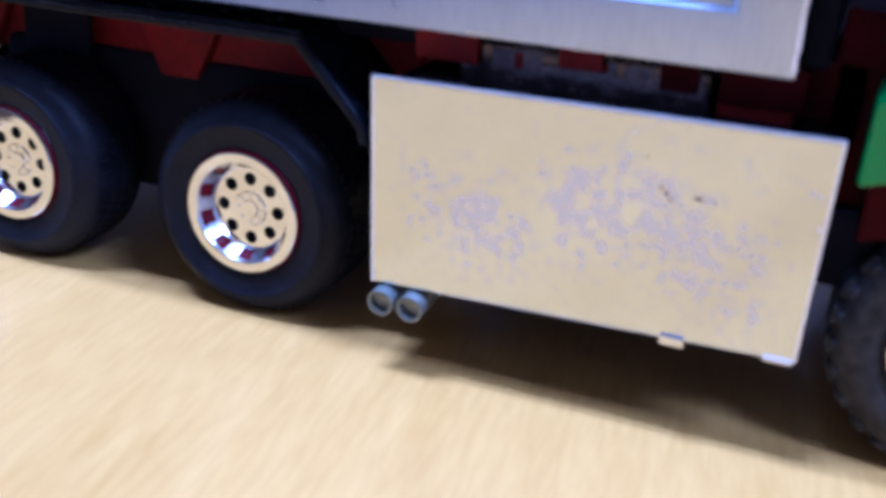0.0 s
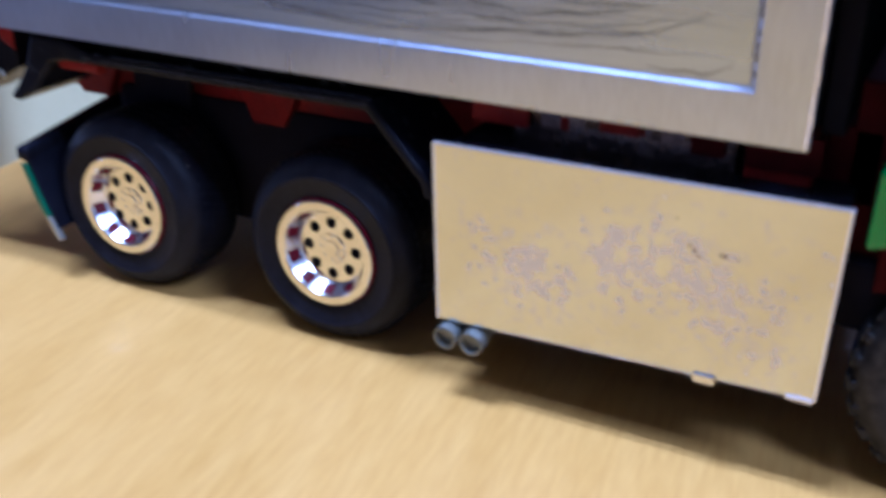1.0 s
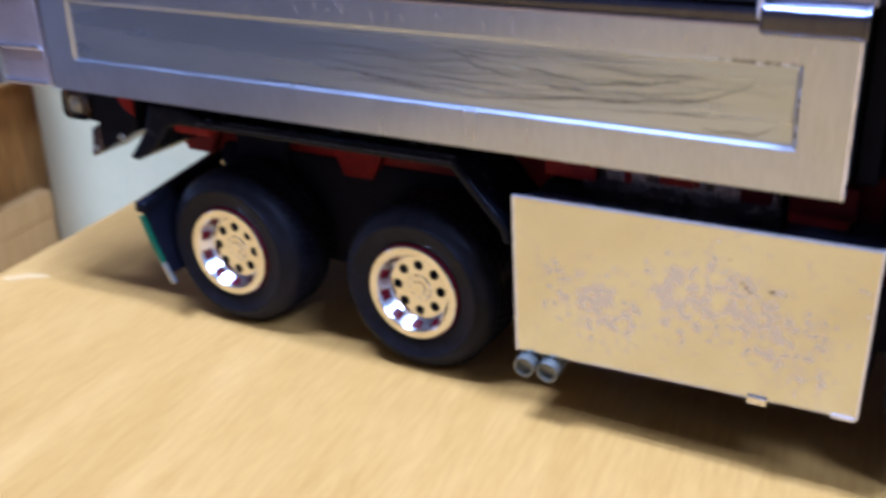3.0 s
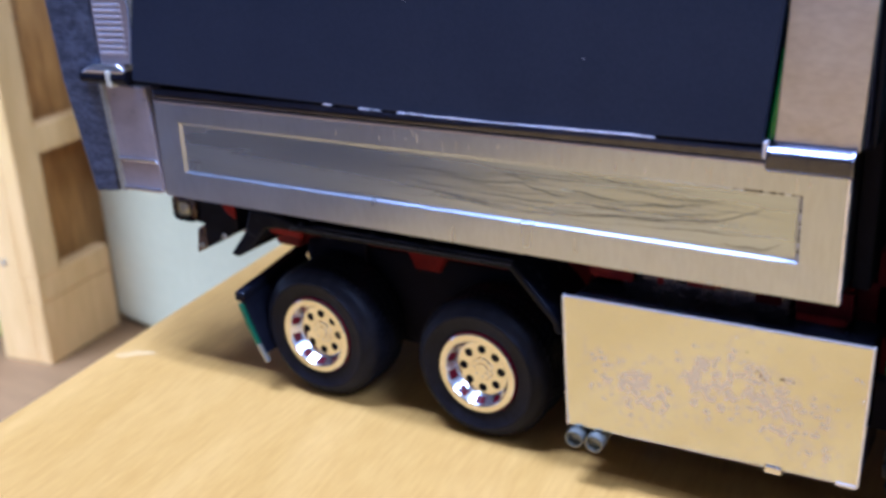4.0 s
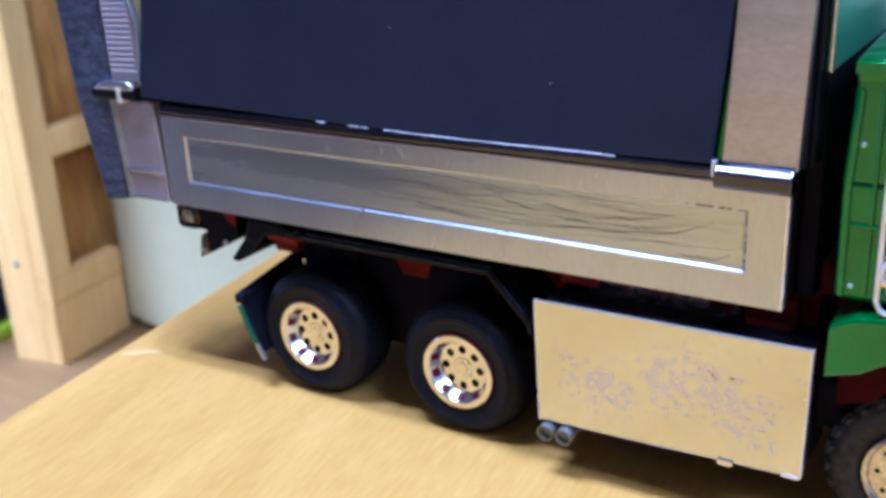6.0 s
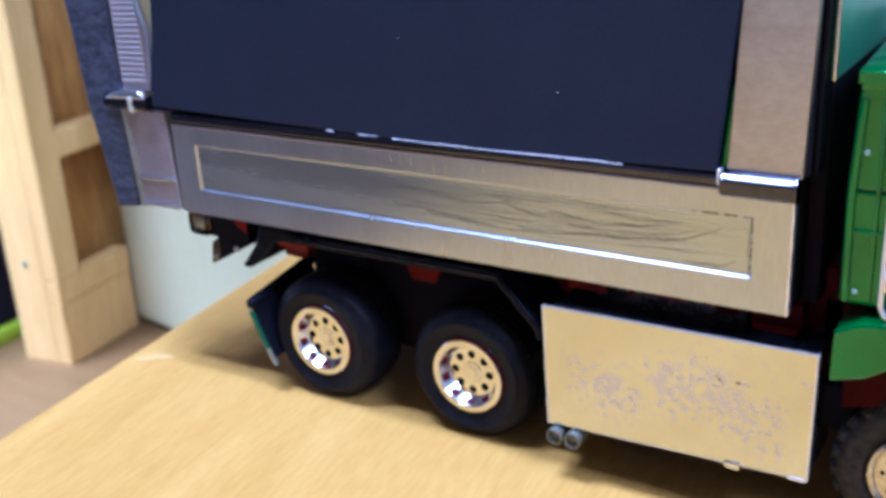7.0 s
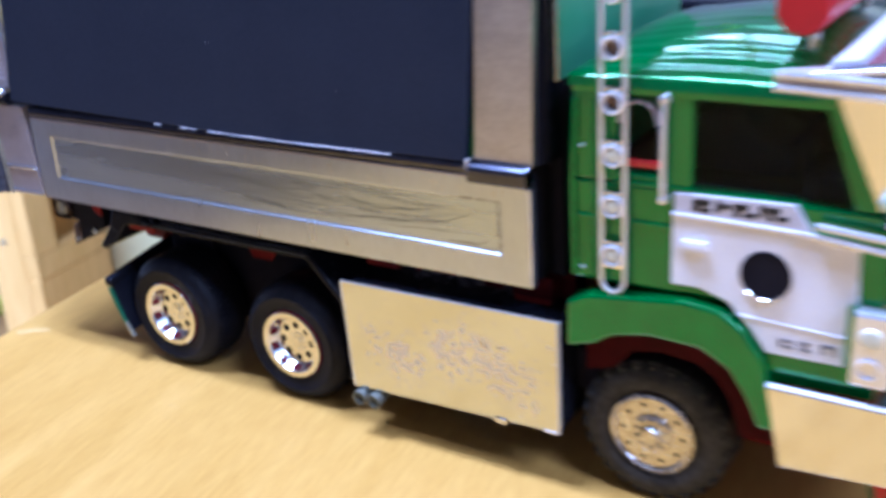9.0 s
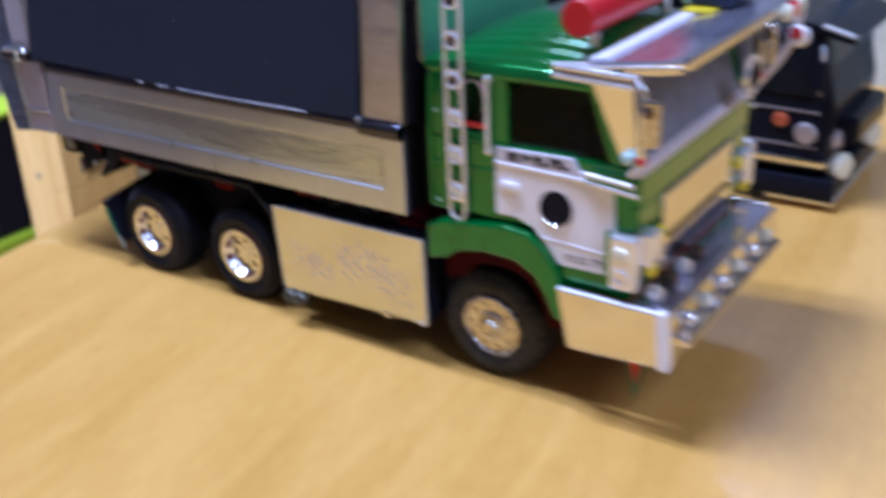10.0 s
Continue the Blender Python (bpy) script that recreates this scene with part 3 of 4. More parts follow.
part("side_panel", panel_bm, SMUDGED, side, "mirror-finish metal side panel with smudges")
part("panel_edge", prism([(22.9, 40.5), (77.8, 41.1), (77.8, 40.9), (22.9, 40.3)], -1.25, -0.95, "y", 0.05), PALE_CHROME, side)
edge_bm = prism([(77.55, 40.9), (77.9, 40.9), (77.35, 14.1), (77.0, 14.1)], -0.12, 1.0, "y", 0.05)
for v in edge_bm.verts:
    v.co.y -= (v.co.z - 0.0125) * 0.04
part("panel_edge", edge_bm, PALE_CHROME, side)
edge_bm = prism([(22.65, 40.3), (22.95, 40.3), (23.3, 12.5), (23.0, 12.5)], -0.12, 1.0, "y", 0.05)
for v in edge_bm.verts:
    v.co.y -= (v.co.z - 0.0125) * 0.04
part("panel_edge", edge_bm, PALE_CHROME, side)
for sx, sz, sr in ((59.3, 32.5, 0.22), (60.0, 31.9, 0.28), (60.6, 31.2, 0.2), (63.4, 31.9, 0.25), (63.9, 31.95, 0.25), (65.6, 31.8, 0.14), (57.4, 35.9, 0.16)):
    part("stain", lathe([(0, -0.03), (sr, -0.02), (sr, 0.1)], 9, (sx, -(sz - 12.5) * 0.04, sz)), BROWN_CHROME, side)
part("panel_tab", box(61.5, 64.6, -0.5, 0.8, 12.9, 14.3, 0.3), CHROME, side, "bright folded tab")
part("panel_tab", box(73.6, 77.0, -0.25, 0.6, 13.6, 14.4, 0.2), PALE_CHROME, side)
far_box = part("tank_box", box(23.8, 77, WIDE - 18, WIDE - 1.2, 14, 39.6, 0.4), BLACK, truck)
part("side_panel", prism([(22.8, 40.3), (77.8, 40.9), (77.2, 14.1), (23.2, 12.5)], WIDE - 1.1, WIDE, "y", 0.18), SMUDGED, far_box)
for px in (25.0, 29.2):
    own = tube((px, -1.4, 10.2), (px, 13, 11.6), 1.8, 24, caps=False)
    tube((px, -1.4, 10.2), (px, 13, 11.6), 1.5, 24, bm=own, caps=False)
    lathe([(1.8, 0), (1.5, 0)], 24, (px, -1.4, 10.2), own)
    ex = part("exhaust_pipe", own, DULL_STEEL, truck, "short dull steel exhaust pipe")
    part("pipe_bottom", tube((px, -0.3, 10.3), (px, 0.1, 10.35), 1.6, 16), DULL_STEEL, ex)

# ---- dump bed ----
bed = part("bed_body", box(-80, 71, 3.0, WIDE - 3, 46.3, 72, 0.6), MATT_BLACK, truck, "dump bed body")
X0, X1, Z0, Z1 = -80.4, 71.3, 46.4, 69.0
RX0, RX1, RZ0, RZ1 = -73.4, 64.3, 52.6, 64.4


def frame_panel():
    """A sheet with a sunk field framed by a raised bead."""
    bm = bmesh.new()
    loops = []
    for (a, b, c, d, y) in ((X0, X1, Z0, Z1, 1.0), (RX0 - 0.35, RX1 + 0.35, RZ0 - 0.35, RZ1 + 0.35, 1.0), (RX0, RX1, RZ0, RZ1, 1.06),
                            (RX0 + 0.5, RX1 - 0.5, RZ0 + 0.33, RZ1 - 0.44, 1.56), (RX0 + 1.0, RX1 - 1.0, RZ0 + 1.0, RZ1 - 1.0, 1.70)):
        loops.append([bm.verts.new((x * MM, y * MM, z * MM)) for x, z in ((a, c), (b, c), (b, d), (a, d))])
    for p, q in zip(loops, loops[1:]):
        for i in range(4):
            k = (i + 1) % 4
            bm.faces.new((p[i], p[k], q[k], q[i]))
    back = [bm.verts.new((x * MM, 2.9 * MM, z * MM)) for x, z in ((X0, Z0), (X1, Z0), (X1, Z1), (X0, Z1))]
    for i in range(4):
        k = (i + 1) % 4
        bm.faces.new((loops[0][i], back[i], back[k], loops[0][k]))
    return bm


gate = part("side_gate", frame_panel(), ALU, bed, "brushed aluminium bed side with a framed field", angle=20)
part("sunk_field", box(RX0 + 0.9, RX1 - 0.9, 1.60, 2.4, RZ0 + 0.6, RZ1 - 0.6), GRAINED, gate, "creased foil field with wood-like grain")
rng_c = random.Random(21)
crease, scratch = bmesh.new(), bmesh.new()


def ribbon(bm, pts, w, y):
    """A thin flat line along (x, z) points, tapered at both ends. Millimetres."""
    rows = []
    for i, (px, pz) in enumerate(pts):
        h = w * min(1.0, 0.25 + 2.0 * min(i, len(pts) - 1 - i) / len(pts))
        a, b = pts[max(i - 1, 0)], pts[min(i + 1, len(pts) - 1)]
        d = math.hypot(b[0] - a[0], b[1] - a[1])
        nx, nz = -(b[1] - a[1]) / d * h, (b[0] - a[0]) / d * h
        rows.append([bm.verts.new(((px + k * nx) * MM, (y - (0.03 if k == 0 else 0)) * MM, (pz + k * nz) * MM)) for k in (-1, 0, 1)])
    for a, b in zip(rows, rows[1:]):
        for k in (0, 1):
            bm.faces.new((a[k], a[k + 1], b[k + 1], b[k]))


for i in range(38):
    x0 = rng_c.uniform(-20, 26) if i < 26 else rng_c.uniform(14, 40)
    run = rng_c.uniform(16, 38)
    z0 = 54.6 + 8.6 * ((i * 0.382) % 1.0)
    bend, ph = rng_c.uniform(-0.5, 0.5), rng_c.uniform(0, 6)
    pts = []
    for k in range(25):
        f = k / 24
        px = min(x0 + run * f, 61.5)
        flow = 0.5 * math.sin(px * 0.085 + z0 * 0.5) + 0.22 * math.sin(px * 0.31 + z0 * 1.3)
        pts.append((px, z0 + flow + 0.3 * bend * f + 0.05 * math.sin(23 * f + ph) + (10.0 * max(0.0, f - 0.75) ** 1.6 if i % 5 == 0 else 0)))
        if px >= 61.5:
            break
    if min(z for _, z in pts) > 53.8 and max(z for _, z in pts) < 63.4:
        ribbon(crease, pts, rng_c.uniform(0.025, 0.06), 1.585)
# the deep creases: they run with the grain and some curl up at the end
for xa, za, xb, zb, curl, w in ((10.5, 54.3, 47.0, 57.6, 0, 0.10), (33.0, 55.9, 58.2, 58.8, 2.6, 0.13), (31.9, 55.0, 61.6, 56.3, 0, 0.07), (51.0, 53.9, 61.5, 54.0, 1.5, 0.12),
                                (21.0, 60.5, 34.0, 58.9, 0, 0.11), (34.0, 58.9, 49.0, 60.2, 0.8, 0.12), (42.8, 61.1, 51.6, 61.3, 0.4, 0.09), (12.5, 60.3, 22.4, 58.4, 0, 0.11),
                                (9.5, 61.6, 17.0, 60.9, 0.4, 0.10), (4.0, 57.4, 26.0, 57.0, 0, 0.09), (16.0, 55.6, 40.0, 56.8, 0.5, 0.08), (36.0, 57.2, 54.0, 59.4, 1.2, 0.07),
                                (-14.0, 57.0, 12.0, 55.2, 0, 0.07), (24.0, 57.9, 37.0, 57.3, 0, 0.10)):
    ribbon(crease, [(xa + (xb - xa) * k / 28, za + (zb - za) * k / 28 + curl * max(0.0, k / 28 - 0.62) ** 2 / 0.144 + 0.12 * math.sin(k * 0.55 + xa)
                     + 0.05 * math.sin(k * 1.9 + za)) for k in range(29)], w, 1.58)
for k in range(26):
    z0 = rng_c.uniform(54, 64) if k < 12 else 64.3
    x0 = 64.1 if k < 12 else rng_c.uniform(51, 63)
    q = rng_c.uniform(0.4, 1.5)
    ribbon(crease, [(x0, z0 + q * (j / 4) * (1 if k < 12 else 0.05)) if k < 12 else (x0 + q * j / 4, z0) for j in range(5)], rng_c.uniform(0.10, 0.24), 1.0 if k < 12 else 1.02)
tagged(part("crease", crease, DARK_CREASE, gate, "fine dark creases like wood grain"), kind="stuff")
for i in range(34):
    x0, z1 = rng_c.uniform(-30, 66), rng_c.uniform(66.2, 68.8)
    run = rng_c.uniform(0.6, 2.6)
    lean = rng_c.uniform(-0.15, 0.15)
    ribbon(scratch, [(x0 + lean * j / 5, max(z1 - run * j / 5, 65.0)) for j in range(6)], rng_c.uniform(0.04, 0.10), 0.97)
for x0 in (33.6, 35.2, 47.5, 49.6, 51.0):
    ribbon(scratch, [(x0 + 0.5 * j, 46.75 + 0.05 * math.sin(j * 2.0 + x0)) for j in range(5)], 0.16, 0.95)
tagged(part("scratch", scratch, EDGE, gate, "faint bright scratches"), kind="stuff")
edge_pts = [(70.9, 46.6)] + [(71.38 + 0.06 * math.sin(i * 2.3) + 0.05 * math.sin(i * 5.1), 47.0 + i * 0.9) for i in range(24)] + [(70.9, 68.3)]
part("gate_edge", prism(edge_pts, 0.85, 1.5, "y"), PALE_CHROME, gate, "ragged bright cut edge")
part("far_side_gate", box(X0, X1, WIDE - 2.9, WIDE - 1, Z0, Z1, 0.3), ALU, bed)
part("top_rail", box(-80.5, 59, 0.6, 4, 69.3, 72.2, 0.8, seg=3), HINGE, bed, "glossy dark rail along the bed side")
part("gate_lip", pipe([(-80.2, 0.9, 68.9), (-40, 0.8, 69.0), (10, 0.8, 69.1), (58, 0.8, 69.2)], 0.30, 8), MAUVE_ALU, gate, "rolled top edge of the bed side")
rng_f = random.Random(5)
x = -30.0
while x < 36:
    w = rng_f.uniform(0.7, 3.2) if x < -8 else rng_f.uniform(2.5, 8)
    zz = 72.55 - 0.0105 * (x + 44) if x < 0 else 72.05 + 0.006 * x
    if rng_f.random() < 0.75:
        h = rng_f.uniform(0.06, 0.24)
        part("foil_scrap", prism([(x, zz), (x + w, zz - 0.03), (x + w * 0.92, zz + h * 0.7), (x + w * 0.6, zz + h * 0.45), (x + w * 0.3, zz + h), (x + w * 0.1, zz + h * 0.5)], -1.2, -0.95, "y"), WHITE, bed)
    x += w + rng_f.uniform(0, 1.2)
part("foil_edge", prism([(-12, 72.34), (-4, 72.2), (3, 72.22), (9, 72.14), (22, 72.34), (37, 72.46), (37, 72.38), (23, 72.2), (9, 72.06), (-4, 72.12), (-12, 72.28)], -1.15, -0.9, "y"), WHITE, bed, "thin bright foil edge")
# front hinge and pillar
own = prism([(-2.2, 71.9), (-1.1, 72.8), (1.0, 73.5), (1.0, 68.6), (-1.5, 68.6), (-2.2, 69.3)], 58.6, 71.8, "x", 0.35, seg=3)
part("hinge_tube", own, HINGE, bed, "glossy dark hinge tube")
part("hinge_cap", prism([(-2.3, 72.0), (-1.1, 73.0), (1.0, 73.6), (1.0, 68.5), (-1.5, 68.5), (-2.3, 69.2)], 71.7, 72.1, "x", 0.1), DARK_CHROME, bed)
part("front_pillar", prism([(59.3, 72.7), (72.4, 72.6), (73.9, 122), (61.6, 122)], 0.2, 2.4, "y", 0.2), PILLAR_ALU, bed, "brushed aluminium corner pillar")
part("pillar_body", box(60, 73, 2.4, 10, 72.5, 122, 0.3), MATT_BLACK, bed)
part("gap_strip", prism([(57.8, 72.4), (59.4, 72.4), (60.8, 88), (59.4, 88)], 0.9, 2.0, "y", 0.2), GREEN, bed, "thin green strip beside the pillar")
part("hinge_clip", box(57.9, 58.7, -1.2, 0.6, 70.4, 73.4, 0.3, seg=3), PALE_CHROME, bed, "small bright clip at the hinge")
# dark cover board
part("cover_board", prism([(-84.2, 73.6), (-40.0, 72.7), (4.0, 72.1), (57.6, 72.7), (60.9, 107), (-77.5, 113), (-80.5, 92)], -0.9, 1.0, "y", 0.2), NAVY, bed, "dark navy board covering the bed side")
part("board_top", box(-78, 60.5, 1.0, WIDE - 2, 104.5, 107.4, 0.4), MAUVE_ALU, bed)
part("bed_core", box(-79, 58, 2, WIDE - 2, 72, 105, 0.5), MATT_BLACK, bed)
# front board behind the cab
part("front_board", box(74.2, 75.2, 7, WIDE - 4, 88.6, 122, 0.2), PALE_GREEN, bed, "pale glossy green front board")
part("front_board_edge", box(74.6, 75.3, 6.4, 7.0, 88.6, 122, 0.1), EDGE, bed)
part("pillar_side", box(73.2, 74.1, 4.0, 12, 72.5, 122, 0.2), BLACK, bed, "glossy black strip beside the pillar")
# the shade below the green board is put in as matt black
part("front_wall", box(71.4, 74.4, 10, WIDE - 10, 46, 88.4, 0.4), MATT_BLACK, bed, "lower front wall of the bed, painted black for its shade")
# tail end
part("tail_plate", prism([(-95.4, 71.6), (-82.4, 71.8), (-80.6, 47.0), (-93.4, 46.2)], 0.6, 3.0, "y", 0.2), MAUVE_ALU, bed, "grey metallic tail post plate")
for zz in (46.8, 54.0):
    part("tail_band", prism([(-93.6 - (zz - 47) * 0.1, zz + 0.7), (-81 - (zz - 47) * 0.1, zz + 1.0), (-81, zz), (-93.4, zz - 0.3)], 0.1, 1.0, "y", 0.15), EDGE, bed)
part("tail_trim", prism([(-96.6, 72), (-95.2, 72), (-93.2, 46), (-94.6, 46)], 0.0, 2.4, "y", 0.2), PALE_STEEL, bed)
part("tailgate", prism([(-104.0, 44.6), (-96.4, 45.6), (-95.4, 70), (-96.4, 94), (-96.6, 125), (-116, 125), (-111.6, 95), (-109.5, 72)], 0.4, WIDE - 0.4, "y", 0.5), SPECKLED, bed, "thick speckled dark navy tailgate")
part("tail_clamp", tube((-101, 0.2, 73.6), (-86, 0.2, 73.9), 1.7, 16), BLACK, bed, "black clamp at the tail post")
part("clamp_top", prism([(-101.2, 74.4), (-98, 76.2), (-94, 77.1), (-88, 77.0), (-86.2, 75.8), (-86.6, 74.8)], -1.4, 2.0, "y", 0.6, seg=3), EDGE, bed)
part("clamp_ring", box(-92, -90.6, -1.7, 1.6, 71.6, 75.6, 0.3), LENS, bed)
louvre = part("louvre_plate", prism([(-95.2, 76.6), (-85.4, 77.0), (-83.4, 90), (-86, 98), (-88, 125), (-96.4, 125)], 0.6, 2.4, "y", 0.2), MAUVE_ALU, bed, "grey louvred tail plate")
for i in range(24):
    z = 79 + i * 1.35
    part("slat", prism([(-94.4, z), (-86.0, z + 0.2), (-86.0, z + 0.98), (-94.4, z + 0.78)], -0.1, 0.8, "y", 0.15), SLAT, louvre)
part("louvre_edge", pipe([(-85.2, 0.4, 77), (-83.6, 0.4, 84), (-83.2, 0.4, 90), (-85.6, 0.4, 97), (-87.6, 0.4, 110), (-88, 0.4, 124)], 0.5, 8), EDGE, louvre)
part("tail_gap_panel", box(-88, -79, 2.0, 3.5, 76, 125, 0.2), PANEL, bed)

# ---- cab ----
cab = part("cab_body", prism([(79.6, 50.5), (138.4, 50.5), (138.4, 68.5), (136.6, 71.5), (79.4, 71.5)], 2, WIDE - 2, "y", 0.8), GREEN, truck, "glossy candy green cab with ribbed roof")
part("cab_lower", prism([(118, 36.2), (138, 36.2), (138.4, 50.6), (114, 50.6)], 2.2, WIDE - 2.2, "y", 0.5), GREEN, cab)
for y0, y1 in ((2, 4.4), (WIDE - 4.4, WIDE - 2)):
    part("rear_pillar", prism([(79.4, 71.4), (89.2, 71.4), (89.2, 90), (80.4, 90)], y0, y1, "y", 0.5), GREEN, cab)
    part("door_pillar", prism([(98.2, 71.4), (103.8, 71.4), (103.8, 90), (98.2, 90)], y0, y1, "y", 0.4), GREEN, cab)
    part("windscreen_pillar", prism([(132.2, 71.4), (137.2, 71.4), (129.6, 92), (126.0, 90)], y0, y1, "y", 0.4), GREEN, cab)
    part("window_bar", prism([(123.4, 71.4), (124.4, 71.4), (124.4, 90), (123.4, 90)], y0 + 1.5, y1, "y", 0.3), BLACK, cab)
    part("roof_rail", prism([(80.4, 88.4), (128, 88.4), (129.5, 92.2), (80.2, 91.6)], y0 - 0.5, y1, "y", 0.5), GREEN, cab)
    part("side_window", prism([(103.6, 71.4), (132.4, 71.4), (126.2, 88.6), (103.6, 88.6)], y0 + 1.0, y0 + 1.4, "y"), GLASS, cab, "dark smoked side window").visible_shadow = False
    part("quarter_window", prism([(89, 71.4), (98.4, 71.4), (98.4, 88.6), (89, 88.6)], y0 + 1.0, y0 + 1.4, "y"), GLASS, cab).visible_shadow = False
    part("quarter_sill", prism([(88.8, 71.4), (98.4, 71.4), (98.4, 73.6), (88.8, 73.6)], y0 + 0.2, y1, "y", 0.3), GREEN, cab)
part("red_stripe", box(89.6, 98.0, 2.5, 3.2, 74.6, 76.2, 0.2), RED_LENS, cab)
ring = [(93.4 + 3.8 * math.cos(a), 2.5, 83 + 4.2 * math.sin(a)) for a in [i * math.pi / 12 for i in range(13)]]
part("quarter_ring", pipe(ring, 0.45, 8), MAUVE_ALU, cab)
part("waist_ledge", box(88.8, 104.0, 1.3, 2.4, 71.3, 72.2, 0.3), GREEN, cab)
part("waist_ledge", box(80.2, 103.6, 1.35, 2.4, 63.7, 64.5, 0.3), GREEN, cab)
part("corner_rib", pipe([(80.6, 1.7, 51.5), (80.4, 1.6, 70), (81.2, 1.6, 87)], 0.7, 10), GREEN, cab)
part("corner_rib", pipe([(84.6, 1.9, 51.5), (84.6, 1.9, 87)], 0.45, 8), GREEN, cab)
part("cab_back", box(80.2, 82.2, 2.5, WIDE - 2.5, 71, 90, 0.4), GREEN, cab)
for ya in (14, 46):
    part("seat", prism([(91, 71), (120, 71), (119, 77), (112, 80), (109, 84.5), (104, 85), (96, 80), (91, 79)], ya, ya + 18, "y", 2.0), MATT_BLACK, cab, "dark cab seat")
part("engine_cover", box(95, 126, 33, 45, 71, 80, 2), MATT_BLACK, cab)
part("steering_wheel", pipe([(119 + 2.5 * math.cos(i * 0.5236), 22 + 6 * math.sin(i * 0.5236), 79 + 3.5 * math.cos(i * 0.5236)) for i in range(12)], 0.7, 8, closed=True), BLACK, cab)
# both linings carry that lit-looking green
part("back_lining", box(82.3, 82.9, 5, WIDE - 5, 72, 90), LIT_LINING, cab, "green inner back wall, painted brighter to look lit")
part("head_lining", box(84, 124, 6, WIDE - 6, 89.2, 89.9), LIT_LINING, cab)
part("cab_floor", box(84, 134, 6, WIDE - 6, 70.9, 71.9), MATT_BLACK, cab)
part("dashboard", box(124, 134, 6, WIDE - 6, 70, 76, 1.5), MATT_BLACK, cab)

# roof: a domed shell with soft ribs along it
def roof():
    bm = bmesh.new()
    prof = [(1.4, 89.6), (1.4, 91.6), (1.7, 92.1), (2.2, 92.5)]
    n = 96
    for i in range(n + 1):
        y = 2.8 + (WIDE - 5.6) * i / n
        d = min(y, WIDE - y)
        prof.append((y, 98.9 - 6.2 * abs((39 - y) / 36.2) ** 1.7 + 0.34 * math.exp(-d / 13.0) * math.sin((d - 2.8) * 1.2) * min(1.0, (d - 2.8) / 2.0)))
    prof += [(WIDE - y, z) for y, z in prof[3::-1]]
    rows = []
    for x, k in ((80.0, 0.26), (80.6, 0.36), (82.0, 0.44), (86, 0.58), (92, 0.74), (101, 0.93), (106, 0.98), (112, 0.98), (116, 0.93), (119, 0.86), (124, 0.62), (129, 0.36)):
        rows.append([bm.verts.new((x * MM, y * MM, (91.4 + (z - 91.4) * (k if z > 91.4 else 1)) * MM)) for y, z in prof])
    for a, b in zip(rows, rows[1:]):
        for i in range(len(prof) - 1):
            bm.faces.new((a[i], a[i + 1], b[i + 1], b[i]))
    bm.faces.new(rows[0])
    bm.faces.new(rows[-1][::-1])
    return bm


part("roof", roof(), GREEN, cab, "ribbed glossy green roof", angle=40)

# wheel arch
def arch(y0, y1):
    outer = [(79.8, 46.2), (84, 48.3), (104, 50.6), (110.6, 49.8), (115.6, 46.4), (119.0, 41.4), (121.0, 34.6), (122.4, 27.2)]
    inner = [(118.6, 27.2), (116.4, 32.6), (112.8, 38.2), (107, 41.4), (97, 41.8), (89.5, 40.3), (85.7, 37.8), (79.6, 36.0)]
    return prism(outer + inner, y0, y1, "y", 0.7)


part("wheel_arch", arch(-0.8, 20), GREEN, cab, "flared glossy green wheel arch")
part("wheel_arch", arch(WIDE - 20, WIDE + 0.8), GREEN, cab)
def inner_arch(y0, y1):
    outer = [(121.6, 21.0), (118.4, 27.0), (116.2, 32.4), (112.6, 38.0), (106.9, 41.2), (97, 41.6), (89.6, 40.0), (85.8, 37.0), (81.0, 35.2)]
    inner = [(81.0, 28.0), (87.2, 29.6), (91.2, 34.2), (97, 35.4), (104.6, 34.6), (108.6, 32.2), (111.6, 27.8), (113.8, 20.6)]
    return prism(outer + inner, y0, y1, "y", 0.3)


part("arch_lining", inner_arch(5.5, 18), SHADED_RED, cab, "red lining inside the wheel arch, darkened like shade")
part("arch_lining", inner_arch(WIDE - 18, WIDE - 1.8), SHADED_RED, cab)
part("arch_liner", box(82, 119, 16, 62, 34, 50, 1), RED, cab, "dark red inner arch")

# door panel, sign strip and fittings on both doors
door = part("door_panel", prism([(100.6, 67.4), (124.5, 67.0), (133.6, 65.6), (134.6, 42.6), (119.0, 42.4), (116.0, 46.5), (111.5, 51.2), (106, 53.0), (100.6, 52.9)], 1.0, 2.2, "y", 0.3), WHITE, cab, "white door panel with small lettering")
part("door_sign", prism([(100.9, 71.2), (122.6, 71.6), (125.6, 67.0), (100.9, 67.2)], 0.9, 2.1, "y", 0.2), SIGN, door, "grey sign strip with illegible characters")
for a, w, z0, z1 in ((104.4, 1.0, 68.4, 70.4), (105.8, 1.5, 69.5, 70.5), (106.0, 1.3, 68.3, 69.0), (108.6, 0.6, 68.6, 70.6), (109.6, 1.4, 69.4, 70.2), (111.8, 2.4, 69.6, 70.5), (112.0, 0.8, 68.3, 69.4), (113.8, 1.8, 68.4, 69.1),
                      (116.4, 0.7, 68.8, 70.8), (117.6, 2.2, 69.8, 70.6), (118.0, 0.8, 68.4, 69.6), (119.6, 1.6, 68.5, 69.2)):
    part("sign_mark", prism([(a, z0 - 0.15), (a + w + 0.25, z0 - 0.15), (a + w + 0.4, z1 + 0.1), (a + 0.15, z1 + 0.1)], 0.78, 1.0, "y"), INK, door)
